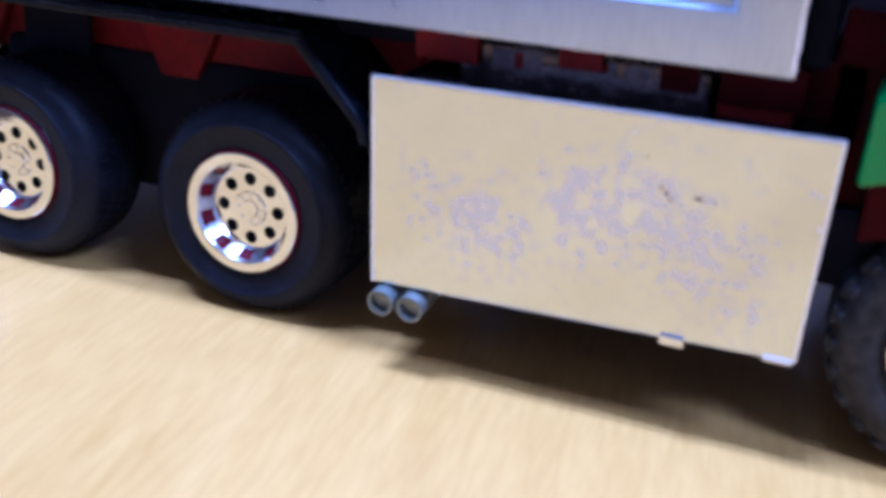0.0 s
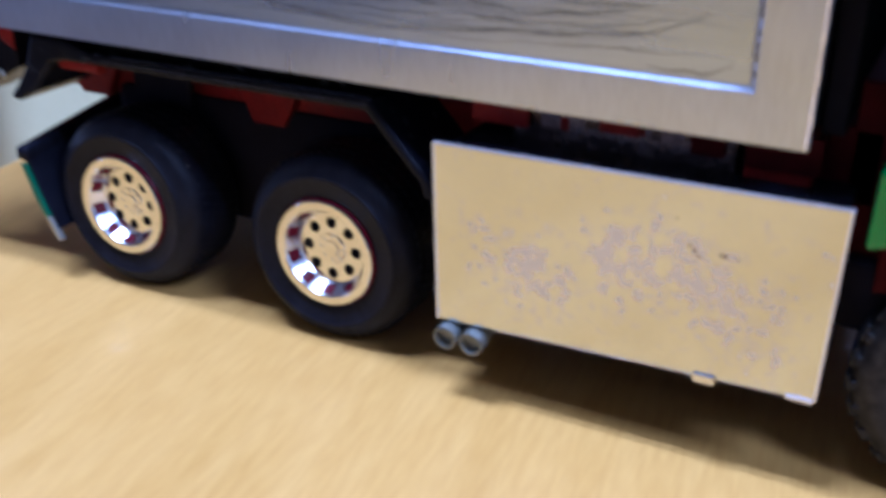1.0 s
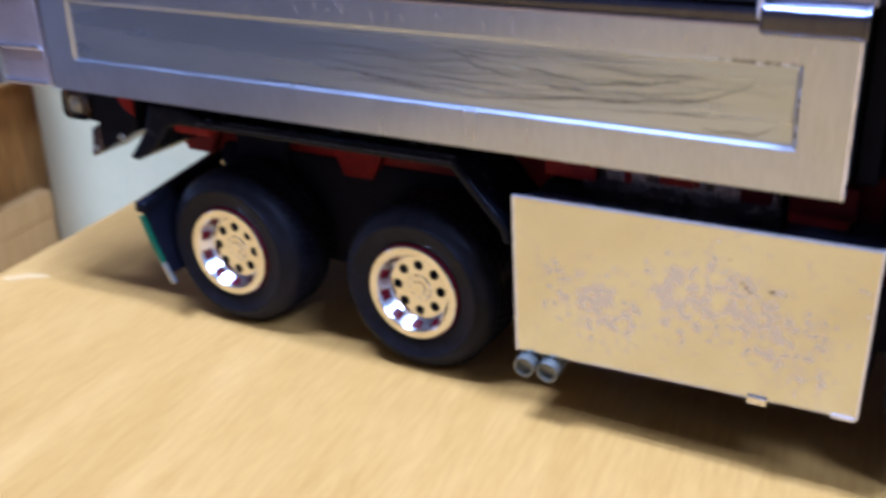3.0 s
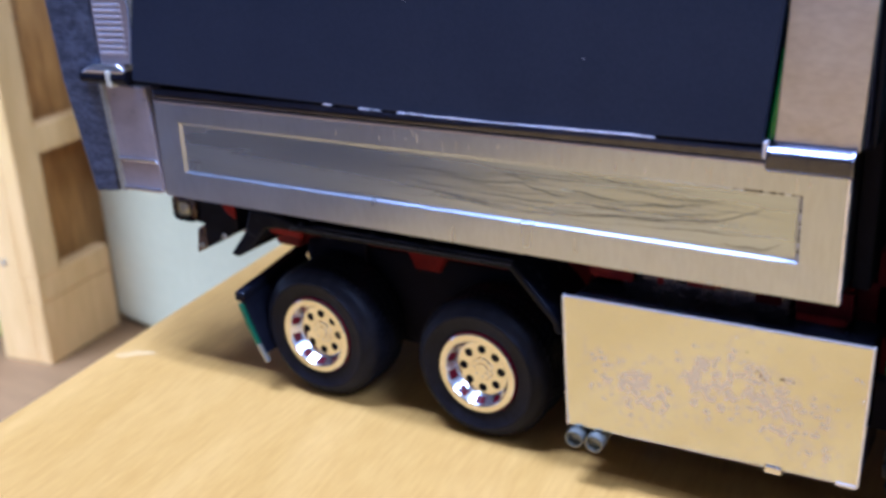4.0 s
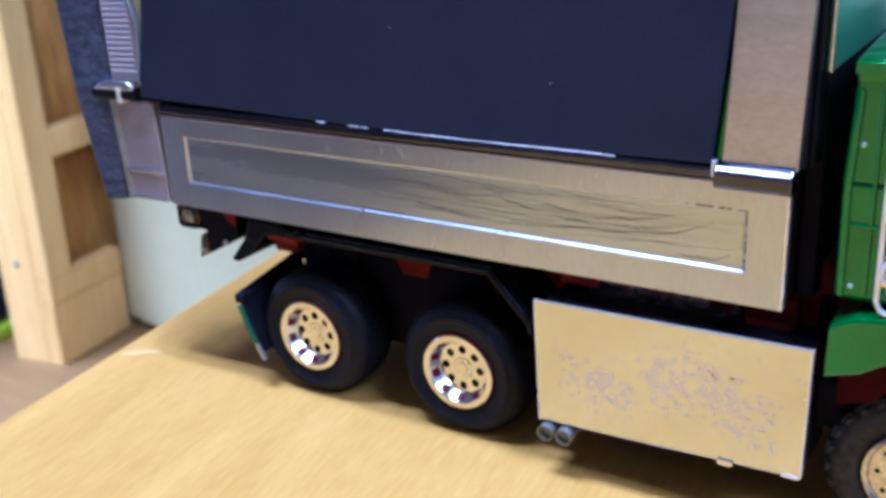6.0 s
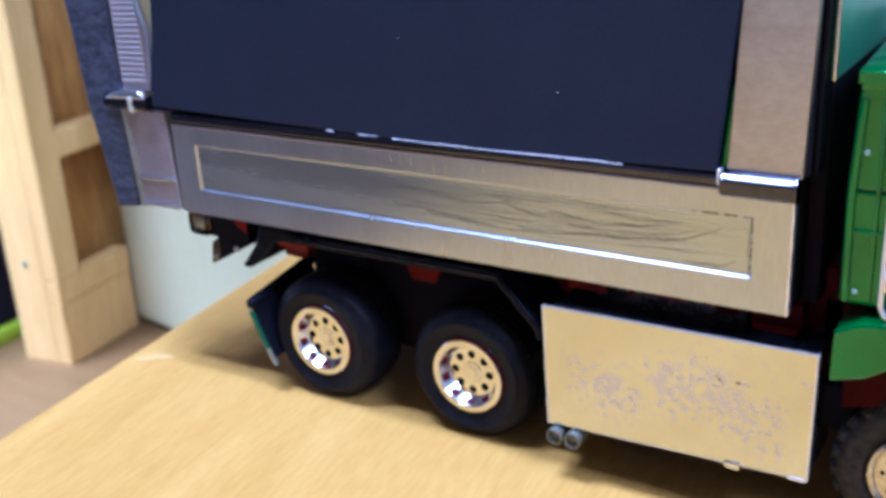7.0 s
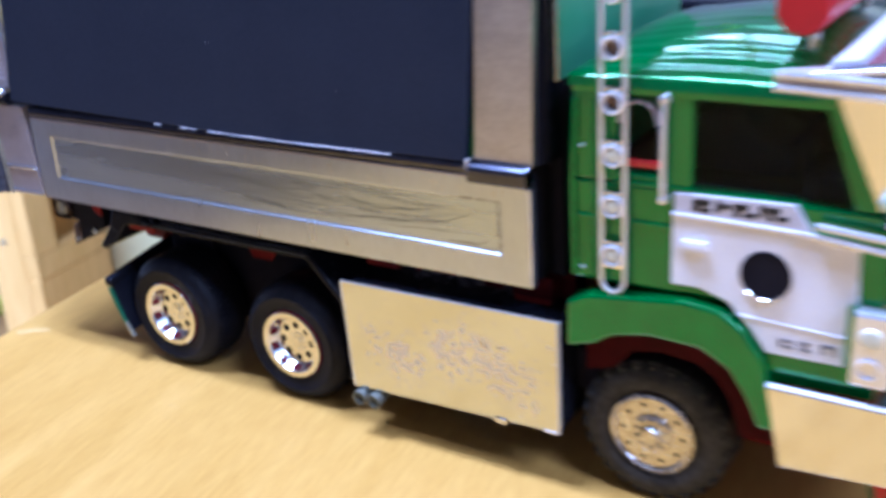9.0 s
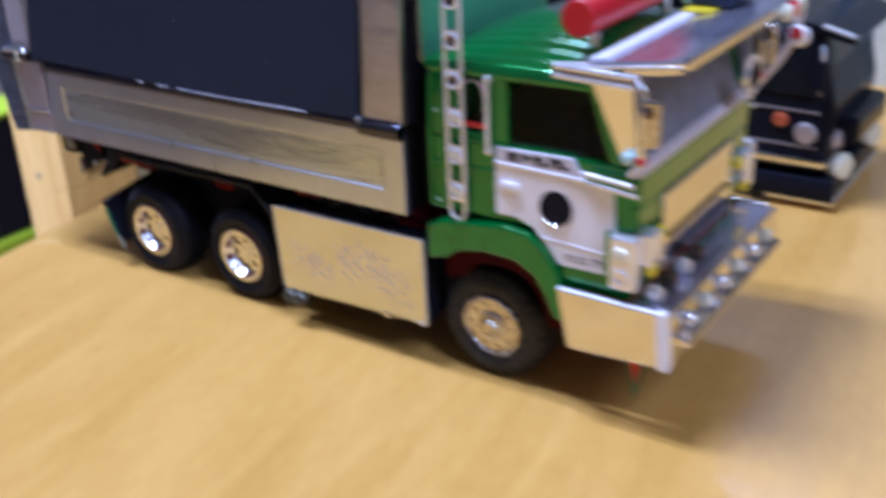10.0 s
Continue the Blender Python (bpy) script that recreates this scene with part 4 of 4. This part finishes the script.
part("door_fold", prism([(100.6, 67.6), (124.5, 67.1), (133.6, 65.8), (133.6, 64.9), (124.4, 66.2), (100.6, 66.7)], 0.5, 1.5, "y", 0.25), WHITE, door)
part("door_disc", lathe([(0, 0.2), (4.3, 0.2), (4.5, 0.0), (4.7, 0.4), (4.7, 1.2)], 40, (118.2, 0.6, 57.7)), MATT_BLACK, door, "round black disc on the door")
part("disc_rim", pipe([(118.2 + 4.6 * math.cos(a), 0.55, 57.7 + 4.6 * math.sin(a)) for a in [-2.3 + i * 0.16 for i in range(10)]], 0.28, 8), CHROME, door)
part("door_handle", box(102.6, 107.8, 0.0, 1.2, 60.0, 62.6, 0.5), WHITE, door, "white door handle")
part("door_crease", prism([(113.5, 49.4), (134.0, 48.4), (134.0, 47.8), (114, 48.8)], 0.8, 1.2, "y", 0.1), WHITE, door)
for a, w, z0, z1 in ((121.2, 0.6, 44.2, 46.0), (122.2, 1.6, 45.4, 46.0), (122.4, 1.4, 44.2, 44.8), (124.9, 0.5, 44.2, 46.2), (125.6, 1.3, 44.2, 44.8), (125.6, 1.2, 45.5, 46.1), (128.6, 2.6, 45.7, 46.3), (128.6, 0.6, 44.3, 45.7), (130.8, 0.6, 44.3, 45.7)):
    part("door_mark", box(a, a + w, 0.82, 1.05, z0, z1), GREY_INK, door)
part("sill_shadow", prism([(118.6, 42.6), (135, 42.6), (135.4, 38.6), (119.6, 38.6)], 1.6, 2.6, "y", 0.2), GREEN, cab)

# grab rail and marker-lamp strip
part("grab_rail", pipe([(98.9, 2.4, 89.4), (98.9, 0.6, 88.6), (98.9, 0.4, 86), (98.9, 0.4, 71.5), (98.9, 0.6, 69.4), (98.9, 2.4, 68.8)], 0.52, 10), PALE_CHROME, cab, "chrome grab rail")
for zz in (88.4, 69.6):
    part("rail_foot", box(98.1, 99.7, 0.0, 2.2, zz - 0.8, zz + 0.8, 0.4), PALE_CHROME, cab)


def lamp_strip(x, y, z0, z1):
    strip = new("marker_strip")
    strip.parent = cab
    strip["label"] = "chrome strip of round marker lamps"
    w = 2.35
    path = [(x - w, y, z0 + w), (x - w * 0.7, y, z0 + 0.8), (x, y, z0), (x + w * 0.7, y, z0 + 0.8), (x + w, y, z0 + w), (x + w, y, z1), (x - w, y, z1)]
    part("strip_frame", pipe(path, 0.5, 10, closed=True), PALE_CHROME, strip)
    z = 57.1 - 4.4
    part("strip_link", box(x - w, x + w, y - 0.2, y + 0.5, z0 + 5.2, z0 + 6.4, 0.2), CHROME, strip)
    for i in range(7):
        z = 57.1 + 10 * i
        lit = i < 3
        part("bezel", lathe([(1.45, 0.2), (1.6, -0.7), (1.9, -0.9), (2.2, -0.7), (2.5, 0.4)], 24, (x, y, z)), PALE_CHROME, strip)
        part("lens", lathe([(0, -0.9 if lit else 0.3), (1.0, -0.7 if lit else 0.3), (1.5, -0.1)], 20, (x, y, z)), LENS if lit else BROWN_CHROME, strip)
        if i < 6:
            for s in (-1, 1):
                part("strip_link", box(x + s * 0.95 - 0.7, x + s * 0.95 + 0.7, y - 0.3, y + 0.4, z + 2.3, z + 3.1, 0.2), CHROME, strip)
    return strip


lamp_strip(89.2, 0.4, 49.2, 126)
for zz in (53, 78):
    part("blue_rivet", lathe([(0, -0.5), (0.35, -0.4), (0.5, 0)], 12, (82.2, 2.0, zz)), ICE, cab)

# windscreen, visor and front
part("windscreen", prism([(129.2, 91.0), (130.2, 91.4), (138.0, 71.5), (136.8, 71.4)], 5, WIDE - 5, "y"), HAZY_GLASS, cab, "grey hazy windscreen").visible_shadow = False
visor = part("roof_visor", prism([(126.4, 94.6), (127.2, 96.2), (151.4, 99.4), (151.6, 98.0), (128, 94.4)], -0.6, WIDE + 0.6, "y", 0.3), VISOR, cab, "wide lilac mirror-finish roof visor")
part("visor_rail", pipe([(118.4, -0.9, 94.6), (139.6, -0.9, 93.9)], 0.8, 10), PALE_CHROME, visor)
part("visor_rail", pipe([(118.4, -0.9, 92.4), (139.2, -0.9, 91.6)], 0.8, 10), PALE_CHROME, visor)
part("visor_web", prism([(118.2, 94.4), (139.2, 93.8), (139.2, 91.8), (118.2, 92.4)], -0.7, -0.1, "y", 0.1), MAUVE_ALU, visor)
for ya in (-0.5, WIDE):
    part("visor_side", prism([(136.0, 95.5), (149.6, 97.1), (150.0, 96.0), (143.5, 94.9), (136.0, 94.4)], ya, ya + 0.5, "y", 0.1), MIRROR, visor)
part("visor_lip", prism([(149.6, 99.9), (151.8, 99.6), (151.8, 97.0), (150.6, 97.0)], -0.6, WIDE + 0.6, "y", 0.3), MIRROR, visor)
part("roof_edge", prism([(125.6, 95.0), (126.8, 96.9), (131.4, 97.45), (131.4, 96.85), (127.2, 96.3)], 1, WIDE - 1, "y", 0.1), WHITE, visor, "white strip along the visor")
for y0, y1, y2 in ((-0.9, 0.9, 0.2), (WIDE + 0.9, WIDE - 0.9, WIDE - 0.2)):
    flange = prism([(y0, 93.7), (y0, 94.5), (y1, 95.2), (y1, 94.4), (y2, 93.7)], 118.2, 149.4, "x", 0.15)
    for v in flange.verts:
        v.co.z += (v.co.x - 0.1182) * 0.11
    part("visor_flange", flange, PALE_CHROME, visor, "bright side flange of the visor")
for y0, y1 in ((0.4, 1.2), (WIDE - 1.2, WIDE - 0.4)):
    dfl = prism([(128.4, 91.6), (138.4, 91.4), (139.6, 75.0), (136.4, 72.4)], y0, y1, "y", 0.15)
    for v in dfl.verts:
        v.co.y += (v.co.z - 0.071) * (-0.07 if y0 < 39 else 0.07)
    part("wind_deflector", dfl, MIRROR, cab, "mirror-finish side deflector beside the windscreen")
for yy in (-1.2, WIDE + 1.2):
    part("mirror_stay", pipe([(139.6, yy, 93.6), (141.2, yy - 0.6, 92), (141.8, yy - 1.0, 84), (141.6, yy - 0.8, 74), (138.6, yy + 1, 70.5)], 0.9, 10), CHROME, cab, "chrome mirror stay")
    head_ = part("mirror_head", box(141.0, 145.6, yy - 1.4, yy + 1.2, 78.5, 90, 0.9), WORN_STEEL, cab, "mottled chrome wing mirror")
    part("mirror_face", lathe([(0, -0.2), (1.4, -0.1), (1.9, 0.2)], 20, (143.2, yy - 1.4, 87.0)), BROWN_CHROME, head_)
    part("stay_lamp", lathe([(0, -1.4), (1.2, -1.1), (1.8, 0), (1.6, 1.4)], 20, (138.2, yy, 75.0)), ICE, cab, "small glass marker lamp")
    part("stay_lamp_red", lathe([(0, -1.6), (0.9, -1.2), (1.3, 0), (1.2, 1.2)], 16, (141.6, yy - 0.6, 75.2)), RED_LENS, cab)
    part("belt_rail", pipe([(126.5, yy + 0.8, 68.9), (139.6, yy + 0.6, 67.9)], 0.7, 10), PALE_CHROME, cab)
    part("belt_rail", pipe([(126.5, yy + 0.8, 67.0), (140.6, yy + 0.6, 65.6)], 0.7, 10), PALE_CHROME, cab)
    corner = part("corner_lamp", box(133.8, 141.0, yy - 0.2, yy + 4, 40.6, 54.8, 0.8), PALE_CHROME, cab, "chrome corner lamp cluster")
    part("corner_trim", box(133.0, 134.2, yy - 0.3, yy + 2, 40.4, 55.4, 0.3), GREEN, corner)
    part("corner_bezel", lathe([(1.3, 0.5), (1.5, -0.7), (2.1, -0.7), (2.3, 0.4)], 20, (137.2, yy - 0.3, 44.2)), PALE_CHROME, corner)
    part("corner_lens", lathe([(0, 0.1), (1.4, 0.2)], 16, (137.2, yy - 0.3, 44.2)), MATT_BLACK, corner)
    part("corner_lens", lathe([(0, -0.8), (1.6, -0.6), (2.2, 0.3)], 20, (137.2, yy - 0.3, 50.2)), LENS, corner)
part("mirror_arm", pipe([(139, WIDE + 0.6, 70), (145, WIDE + 3, 78), (149.5, WIDE + 5, 86), (150, WIDE + 5.4, 97)], 1.1, 10), PINK_WHITE, cab, "pale arm of a wing mirror")
part("far_mirror", lathe([(0, -2.0), (2.2, -1.6), (3.1, 0.0), (2.4, 2.0), (0, 2.4)], 24, (150.5, WIDE + 4.2, 86.5)), WHITE, cab, "white mirror pod with a red lens")
part("far_mirror_lens", lathe([(0, -2.8), (1.5, -2.6), (1.9, -1.8)], 20, (150.2, WIDE + 4.2, 87.6)), RED_LENS, cab)
part("front_panel", box(138.2, 140.2, 2.2, WIDE - 2.2, 61.4, 69.2, 0.4), GREEN, cab, "green front panel below the windscreen")
for ya, yb in ((2.2, 15), (WIDE - 15, WIDE - 2.2)):
    part("front_corner", box(138.2, 140.0, ya, yb, 55.2, 61.2, 0.4), GREEN, cab)
part("wiper_panel", prism([(137.4, 69.4), (140.4, 69.4), (140.2, 71.0), (138.0, 72.0)], 1, WIDE - 1, "y", 0.4), PINK_WHITE, cab, "chrome wiper panel")
part("screen_lamp", lathe([(0, -1.2), (3.0, -1.0), (4.4, 0.6)], 24, (0, 0, 0)), MATT_BLACK, cab, "round black lamp before the windscreen").matrix_basis = pose(0.146, 0.060, 0.0805, 0, 0, 90)
part("screen_lamp_rim", lathe([(4.2, 0.2), (4.6, -0.4), (5.2, -0.4), (5.6, 0.8)], 24, (0, 0, 0)), PALE_CHROME, cab).matrix_basis = pose(0.146, 0.060, 0.0805, 0, 0, 90)
part("visor_valance", box(146.4, 147.4, 0, WIDE, 95.4, 98.0, 0.3), VISOR, visor, "chrome valance under the visor")
for yy, mt in ((62, LENS), (67, RED_LENS), (72, LENS)):
    part("visor_lamp", lathe([(0, -1.4), (1.9, -1.1), (2.6, 0.6)], 20, (0, 0, 0)), mt, visor).matrix_basis = pose(0.1528, yy * MM, 0.0972, 0, 0, 90)
grille = part("grille", box(138.5, 141.0, 15.2, WIDE - 15.2, 40, 61.0, 0.5), MIRROR, cab, "chrome grille with dark slots")
for i in range(2):
    part("grille_slot", box(140.8, 141.6, 18, WIDE - 18, 43 + i * 5.2, 43.9 + i * 5.2, 0.2), MATT_BLACK, grille)
for yy in (6.5, WIDE - 6.5):
    part("fog_lamp", lathe([(0, -1.2), (1.8, -1), (2.6, 0.4)], 20, (0, 0, 0)), YELLOW, cab, "yellow fog lamp").matrix_basis = pose(0.1418, yy * MM, 0.0445, 0, 0, 90)
    part("fog_lamp", lathe([(0, -1.2), (1.5, -1), (2.2, 0.4)], 20, (0, 0, 0)), YELLOW, cab).matrix_basis = pose(0.1418, (yy + (5 if yy < 40 else -5)) * MM, 0.0525, 0, 0, 90)
    part("head_lamp", box(139.8, 143.6, yy - 4.5, yy + 2, 46.8, 55.2, 0.5), PALE_CHROME, cab, "square chrome head lamp")

# bumper
bumper = part("bumper", prism([(120.2, 37.0), (147.0, 36.8), (148.4, 22.4), (123.4, 21.0)], -2.0, 0.2, "y", 0.2), MIRROR, truck, "deep mirror-finish bumper")
part("bumper_side", prism([(120.2, 37.0), (147.0, 36.8), (148.4, 22.4), (123.4, 21.0)], WIDE - 0.2, WIDE + 2, "y", 0.2), MIRROR, bumper)
part("bumper_end", prism([(147.0, 37.4), (149.4, 37.6), (150.8, 21.8), (148.2, 21.8)], -2.4, 0.6, "y", 0.3), WHITE, bumper, "bright bumper end cap")
part("bumper_front", prism([(148.0, 36.0), (150.0, 36.0), (151.2, 22.6), (149.2, 22.6)], 0.6, WIDE + 1.4, "y", 0.3), MIRROR, bumper)
part("bumper_lip", prism([(147, 30), (153.4, 28.2), (154, 26.6), (149, 26)], 4, WIDE - 4, "y", 0.4), MIRROR, bumper, "projecting chrome lip")
part("bumper_shelf", box(139, 149, 0.4, WIDE - 0.4, 35.2, 36.4, 0.3), VISOR, bumper)
for i in range(6):
    part("bumper_lamp", lathe([(0, -1), (1.6, -0.8), (2.3, 0.4)], 18, (0, 0, 0)), LENS if i % 2 else PALE_CHROME, bumper).matrix_basis = pose(0.1515, (10 + i * 11.6) * MM, 0.0315, 0, 0, 90)
for i in range(4):
    part("shelf_lamp", lathe([(0, -2.4), (1.8, -2.0), (2.4, 0), (1.8, 1.5)], 18, (0, 0, 0)), BROWN_CHROME if i % 2 else PALE_CHROME, bumper).matrix_basis = pose(0.1435, (5 + i * 9) * MM, 0.0388, 0, 0, 90)
pennant = part("pennant", prism([(138.6, 21), (143.8, 21), (141.4, 10)], 0.2, 0.7, "y"), FLAP_GREEN, bumper, "small red and green pennant under the bumper")
part("pennant_field", prism([(139.8, 21), (143.0, 21), (141.3, 14.4)], 0.0, 0.2, "y"), SCARLET, pennant)

rim_bm = prism([(120.3, 37.5), (147.0, 37.3), (147.0, 36.9), (120.2, 37.1)], -2.2, -0.6, "y", 0.1)
part("bumper_rim", rim_bm, WHITE, bumper, "bright folded top edge of the bumper")

# roof drum
drum = thing("roof_drum", "red round plastic drum lying across the cab roof", "drum")
dn = 10
own = bmesh.new()
rings = []
for yy, rr in ((8.0, 4.3), (8.4, 4.7), (66.0, 4.7), (66.4, 4.3)):
    rings.append([own.verts.new(((119.9 + rr * math.cos(6.283185 * (i + 0.5) / dn)) * MM, yy * MM, (103.6 + rr * math.sin(6.283185 * (i + 0.5) / dn)) * MM)) for i in range(dn)])
for a, b in zip(rings, rings[1:]):
    for i in range(dn):
        own.faces.new((a[i], a[(i + 1) % dn], b[(i + 1) % dn], b[i]))
own.faces.new(rings[0][::-1])
own.faces.new(rings[-1])
part("drum_body", own, SCARLET, drum, angle=40)
for yy in (16, 58):
    part("drum_foot", box(119, 121, yy, yy + 3, 94.5, 99.5, 0.4), CHROME, drum)

# yellow cables and blue trim at the back of the roof
cable = thing("roof_cable", "thin yellow cable across the cab roof", "cable")
part("cable_run", pipe([(95, 40, 103.5), (100, 36, 106), (103, 33, 110), (104, 32, 118)], 0.6, 8), YELLOW, cable)
block = thing("trim_block", "dark blue plastic block with a yellow base on the roof", "trim")
part("block_base", box(128, 136, 52, 62, 97.2, 98.2, 0.3), YELLOW, block)
part("block_body", box(128, 140, 56, 74, 98.2, 111, 1), NAVY, block)

# ---- second model, black ----
black = thing("black_model_truck", "glossy black scale-model truck parked beyond the green one", "model truck", (-0.012, 0.168, 0))
part("cab_body", prism([(92, 14), (152, 14), (153.5, 40), (147, 66), (92, 70)], 2, 62, "y", 1.2), BLACK, black)
part("side_window", prism([(106, 44), (145, 43), (141, 62), (106, 64)], 1.4, 2.2, "y", 0.2), BLACK_GLASS, black)
part("windscreen", prism([(149.5, 46), (151.6, 46), (148.0, 64), (146.0, 64)], 6, 58, "y", 0.1), BLACK_GLASS, black)
part("side_skirt", box(100, 153, -0.8, 1.6, 17, 20, 0.5), MIRROR, black, "chrome side strip")
part("bumper", box(124, 157, -1.2, 64, 3.5, 12.5, 1.2), BLACK, black)
part("bumper_strip", box(132, 157.6, -1.6, 64.4, 3.0, 4.6, 0.4), CHROME, black)
for yy in (9, 52):
    part("head_lamp", lathe([(0, -1.6), (4.4, -1.2), (5.6, 0.4), (5.0, 3.0)], 24, (0, 0, 0)), LENS, black).matrix_basis = pose(0.1572, yy * MM, 0.0155, 0, 0, 70)
    part("wing", lathe([(0, -2.0), (3.0, -1.6), (4.8, 0.0), (5.2, 4.0)], 24, (0, 0, 0)), MAUVE_ALU, black, "grey rounded wing").matrix_basis = pose(0.1520, (yy + 2) * MM, 0.0245, 0, 0, 60)
part("marker_lamp", lathe([(0, -1.2), (2.4, -0.9), (3.0, 0.4)], 20, (134, 1.6, 33)), AMBER, black, "orange marker lamp")
part("round_mirror", lathe([(0, -0.6), (3.6, -0.4), (4.2, 0.6), (3, 1.6)], 24, (144, 0.6, 29)), MAUVE_ALU, black)
part("bonnet_block", box(151, 160, 14, 58, 22, 33, 2.0), BLACK, black)
part("visor", prism([(138, 68), (150, 65), (158, 63.4), (158.4, 65.4), (148, 69.2), (139, 70.5)], 1, 63, "y", 0.5), BLACK, black, "black sun visor")
part("visor_strip", prism([(146, 69.0), (157.6, 65.8), (157.8, 66.6), (146.2, 69.8)], 0.6, 4.0, "y", 0.2), PALE_CHROME, black)
for zz in (24.0, 37.5):
    part("door_line", prism([(104, zz), (148, zz - 0.6), (148, zz - 0.1), (104, zz + 0.5)], 1.5, 2.2, "y", 0.1), MAUVE_ALU, black)
part("step", box(96, 122, -0.6, 3, 9, 13, 0.8), MAUVE_ALU, black)
part("side_mirror", box(146.5, 150.5, -3.6, -1.0, 46, 58, 1.0, seg=3), BLACK, black)
part("mirror_stay", pipe([(147, 2, 62), (148.5, -2, 60), (148.5, -2.4, 46), (147, 2, 44)], 0.6, 8), PALE_CHROME, black)
part("tyre", lathe([(8, 0), (12, -0.6), (15, 0.6), (15.6, 3), (15.6, 12), (8, 13)], 40, (110, 1, 15.6), closed=True), RUBBER, black)
part("rim", lathe([(0, 0.4), (7.6, 0.4), (8.2, -0.2)], 32, (110, 1, 15.6)), CHROME, black)
part("chassis", box(-20, 124, 12, 56, 14, 26, 1), MATT_BLACK, black)
part("rear_body", box(-20, 88, 2, 62, 26.5, 76, 1.2), BLACK, black)
for wx in (0, 36):
    part("tyre", lathe([(8, 0), (12, -0.6), (15, 0.6), (15.6, 3), (15.6, 12), (8, 13)], 40, (wx, 1, 15.6), closed=True), RUBBER, black)

# ---- wooden rack beyond the table ----
rack = thing("wooden_rack", "pine timber rack standing on the floor", "rack", (-1.39, 0.885, -0.7), turn=8.5)
part("side_plank", box(-108, -30, 0, 20, 0, 1150, 2), PINE, rack, "wide pine side plank with a screw")
part("front_post", box(-29.5, 3, 0, 58, 165, 1150, 2), PINE, rack)
part("base_board", box(-29.5, 0, 0.5, 186, 0, 118, 2), PINE, rack)
part("bottom_rail", box(-29.5, 2, 0.5, 186, 119, 164, 2), PINE, rack)
part("cross_rail", box(-34, 0, 58.5, 215, 372, 420, 2), PINE, rack)
part("cross_rail", box(-34, 0, 58.5, 215, 800, 846, 2), PINE, rack)
part("back_board", box(-72, -60, 20.5, 330, 0, 1150, 1), PINE_DARK, rack, "amber pine back board with a knot")
part("knot", tube((-60.5, 114, 591), (-59.2, 114, 591), 10, 16), KNOT, rack, "dark knot in the board")
part("screw", tube((-65, -1.5, 190), (-65, 1, 190), 5.5, 16), PALE_STEEL, rack, "steel screw head")
part("diagonal_strip", prism([(66, 250), (76, 250), (92, 404), (84, 404)], -58, -56, "x", 0.3), PALE_STEEL, rack, "thin metal brace")

cab2 = thing("panel_cabinet", "plain off-white cabinet beside the timber rack", "cabinet", (-1.4315, 1.0763, -0.7), turn=-10.0)
part("cabinet_body", box(0, 760, 0, 420, 10, 560, 14, seg=4), PANEL, cab2)
part("plinth", box(14, 746, 14, 406, 0, 10, 1), MATT_BLACK, cab2)

crate = thing("storage_crate", "black storage box with lime-green rims", "storage box", (-1.6, 0.35, -0.7))
part("crate_body", box(-300, 0, 0, 640, 30, 270, 6), MATT_BLACK, crate)
part("top_rim", box(-306, 6, -6, 646, 270, 281, 3), LIME, crate, "lime-green top rim")
part("bottom_rim", box(-306, 14, -6, 646, 0, 30, 3), LIME, crate, "lime-green bottom rim")

# ---- books on the table beyond the black model ----
BOOKS = [(mat("book_cover", c, 0.45, scale=60, fine=400, coat=0.15), words) for c, words in (
    ((0.70, 0.72, 0.64), "slim pale grey book standing upright on the table"), ((0.50, 0.60, 0.54), "slim sage-green book standing upright on the table"),
    ((0.66, 0.66, 0.54), "slim cream book standing upright on the table"), ((0.22, 0.40, 0.54), "slim blue book standing upright on the table"))]
PAPER = mat("paper_edges", (0.74, 0.72, 0.64), 0.8, base2=(0.66, 0.63, 0.55), scale=900, stretch=(8, 0.3, 0.3), fine=3000)
rng = random.Random(4)
x = 62.0
for i in range(14):
    w, h, deep = rng.uniform(7, 15), rng.uniform(118, 150), rng.uniform(85, 100)
    cover_mat, words = BOOKS[(0, 1, 2, 0, 3)[i % 5]]
    # boards and a slightly rounded spine in one wrap, the pages set back inside
    wrap = [(0.0, deep), (0.0, 1.2), (w * 0.2, 0.35), (w * 0.5, 0.0), (w * 0.8, 0.35), (w, 1.2), (w, deep), (w - 1.1, deep), (w - 1.1, 2.4), (1.1, 2.4), (1.1, deep)]
    bk = part("book", prism(wrap, 0, h, "z", 0.12), cover_mat)
    part("pages", box(1.14, w - 1.14, 2.44, deep - 2.2, 1.8, h - 1.8), PAPER, bk, "cream block of pages")
    bk.location = (x * MM, 0.345, 0)
    tagged(bk, words, "book", "books on the table")
    x += w + 0.6
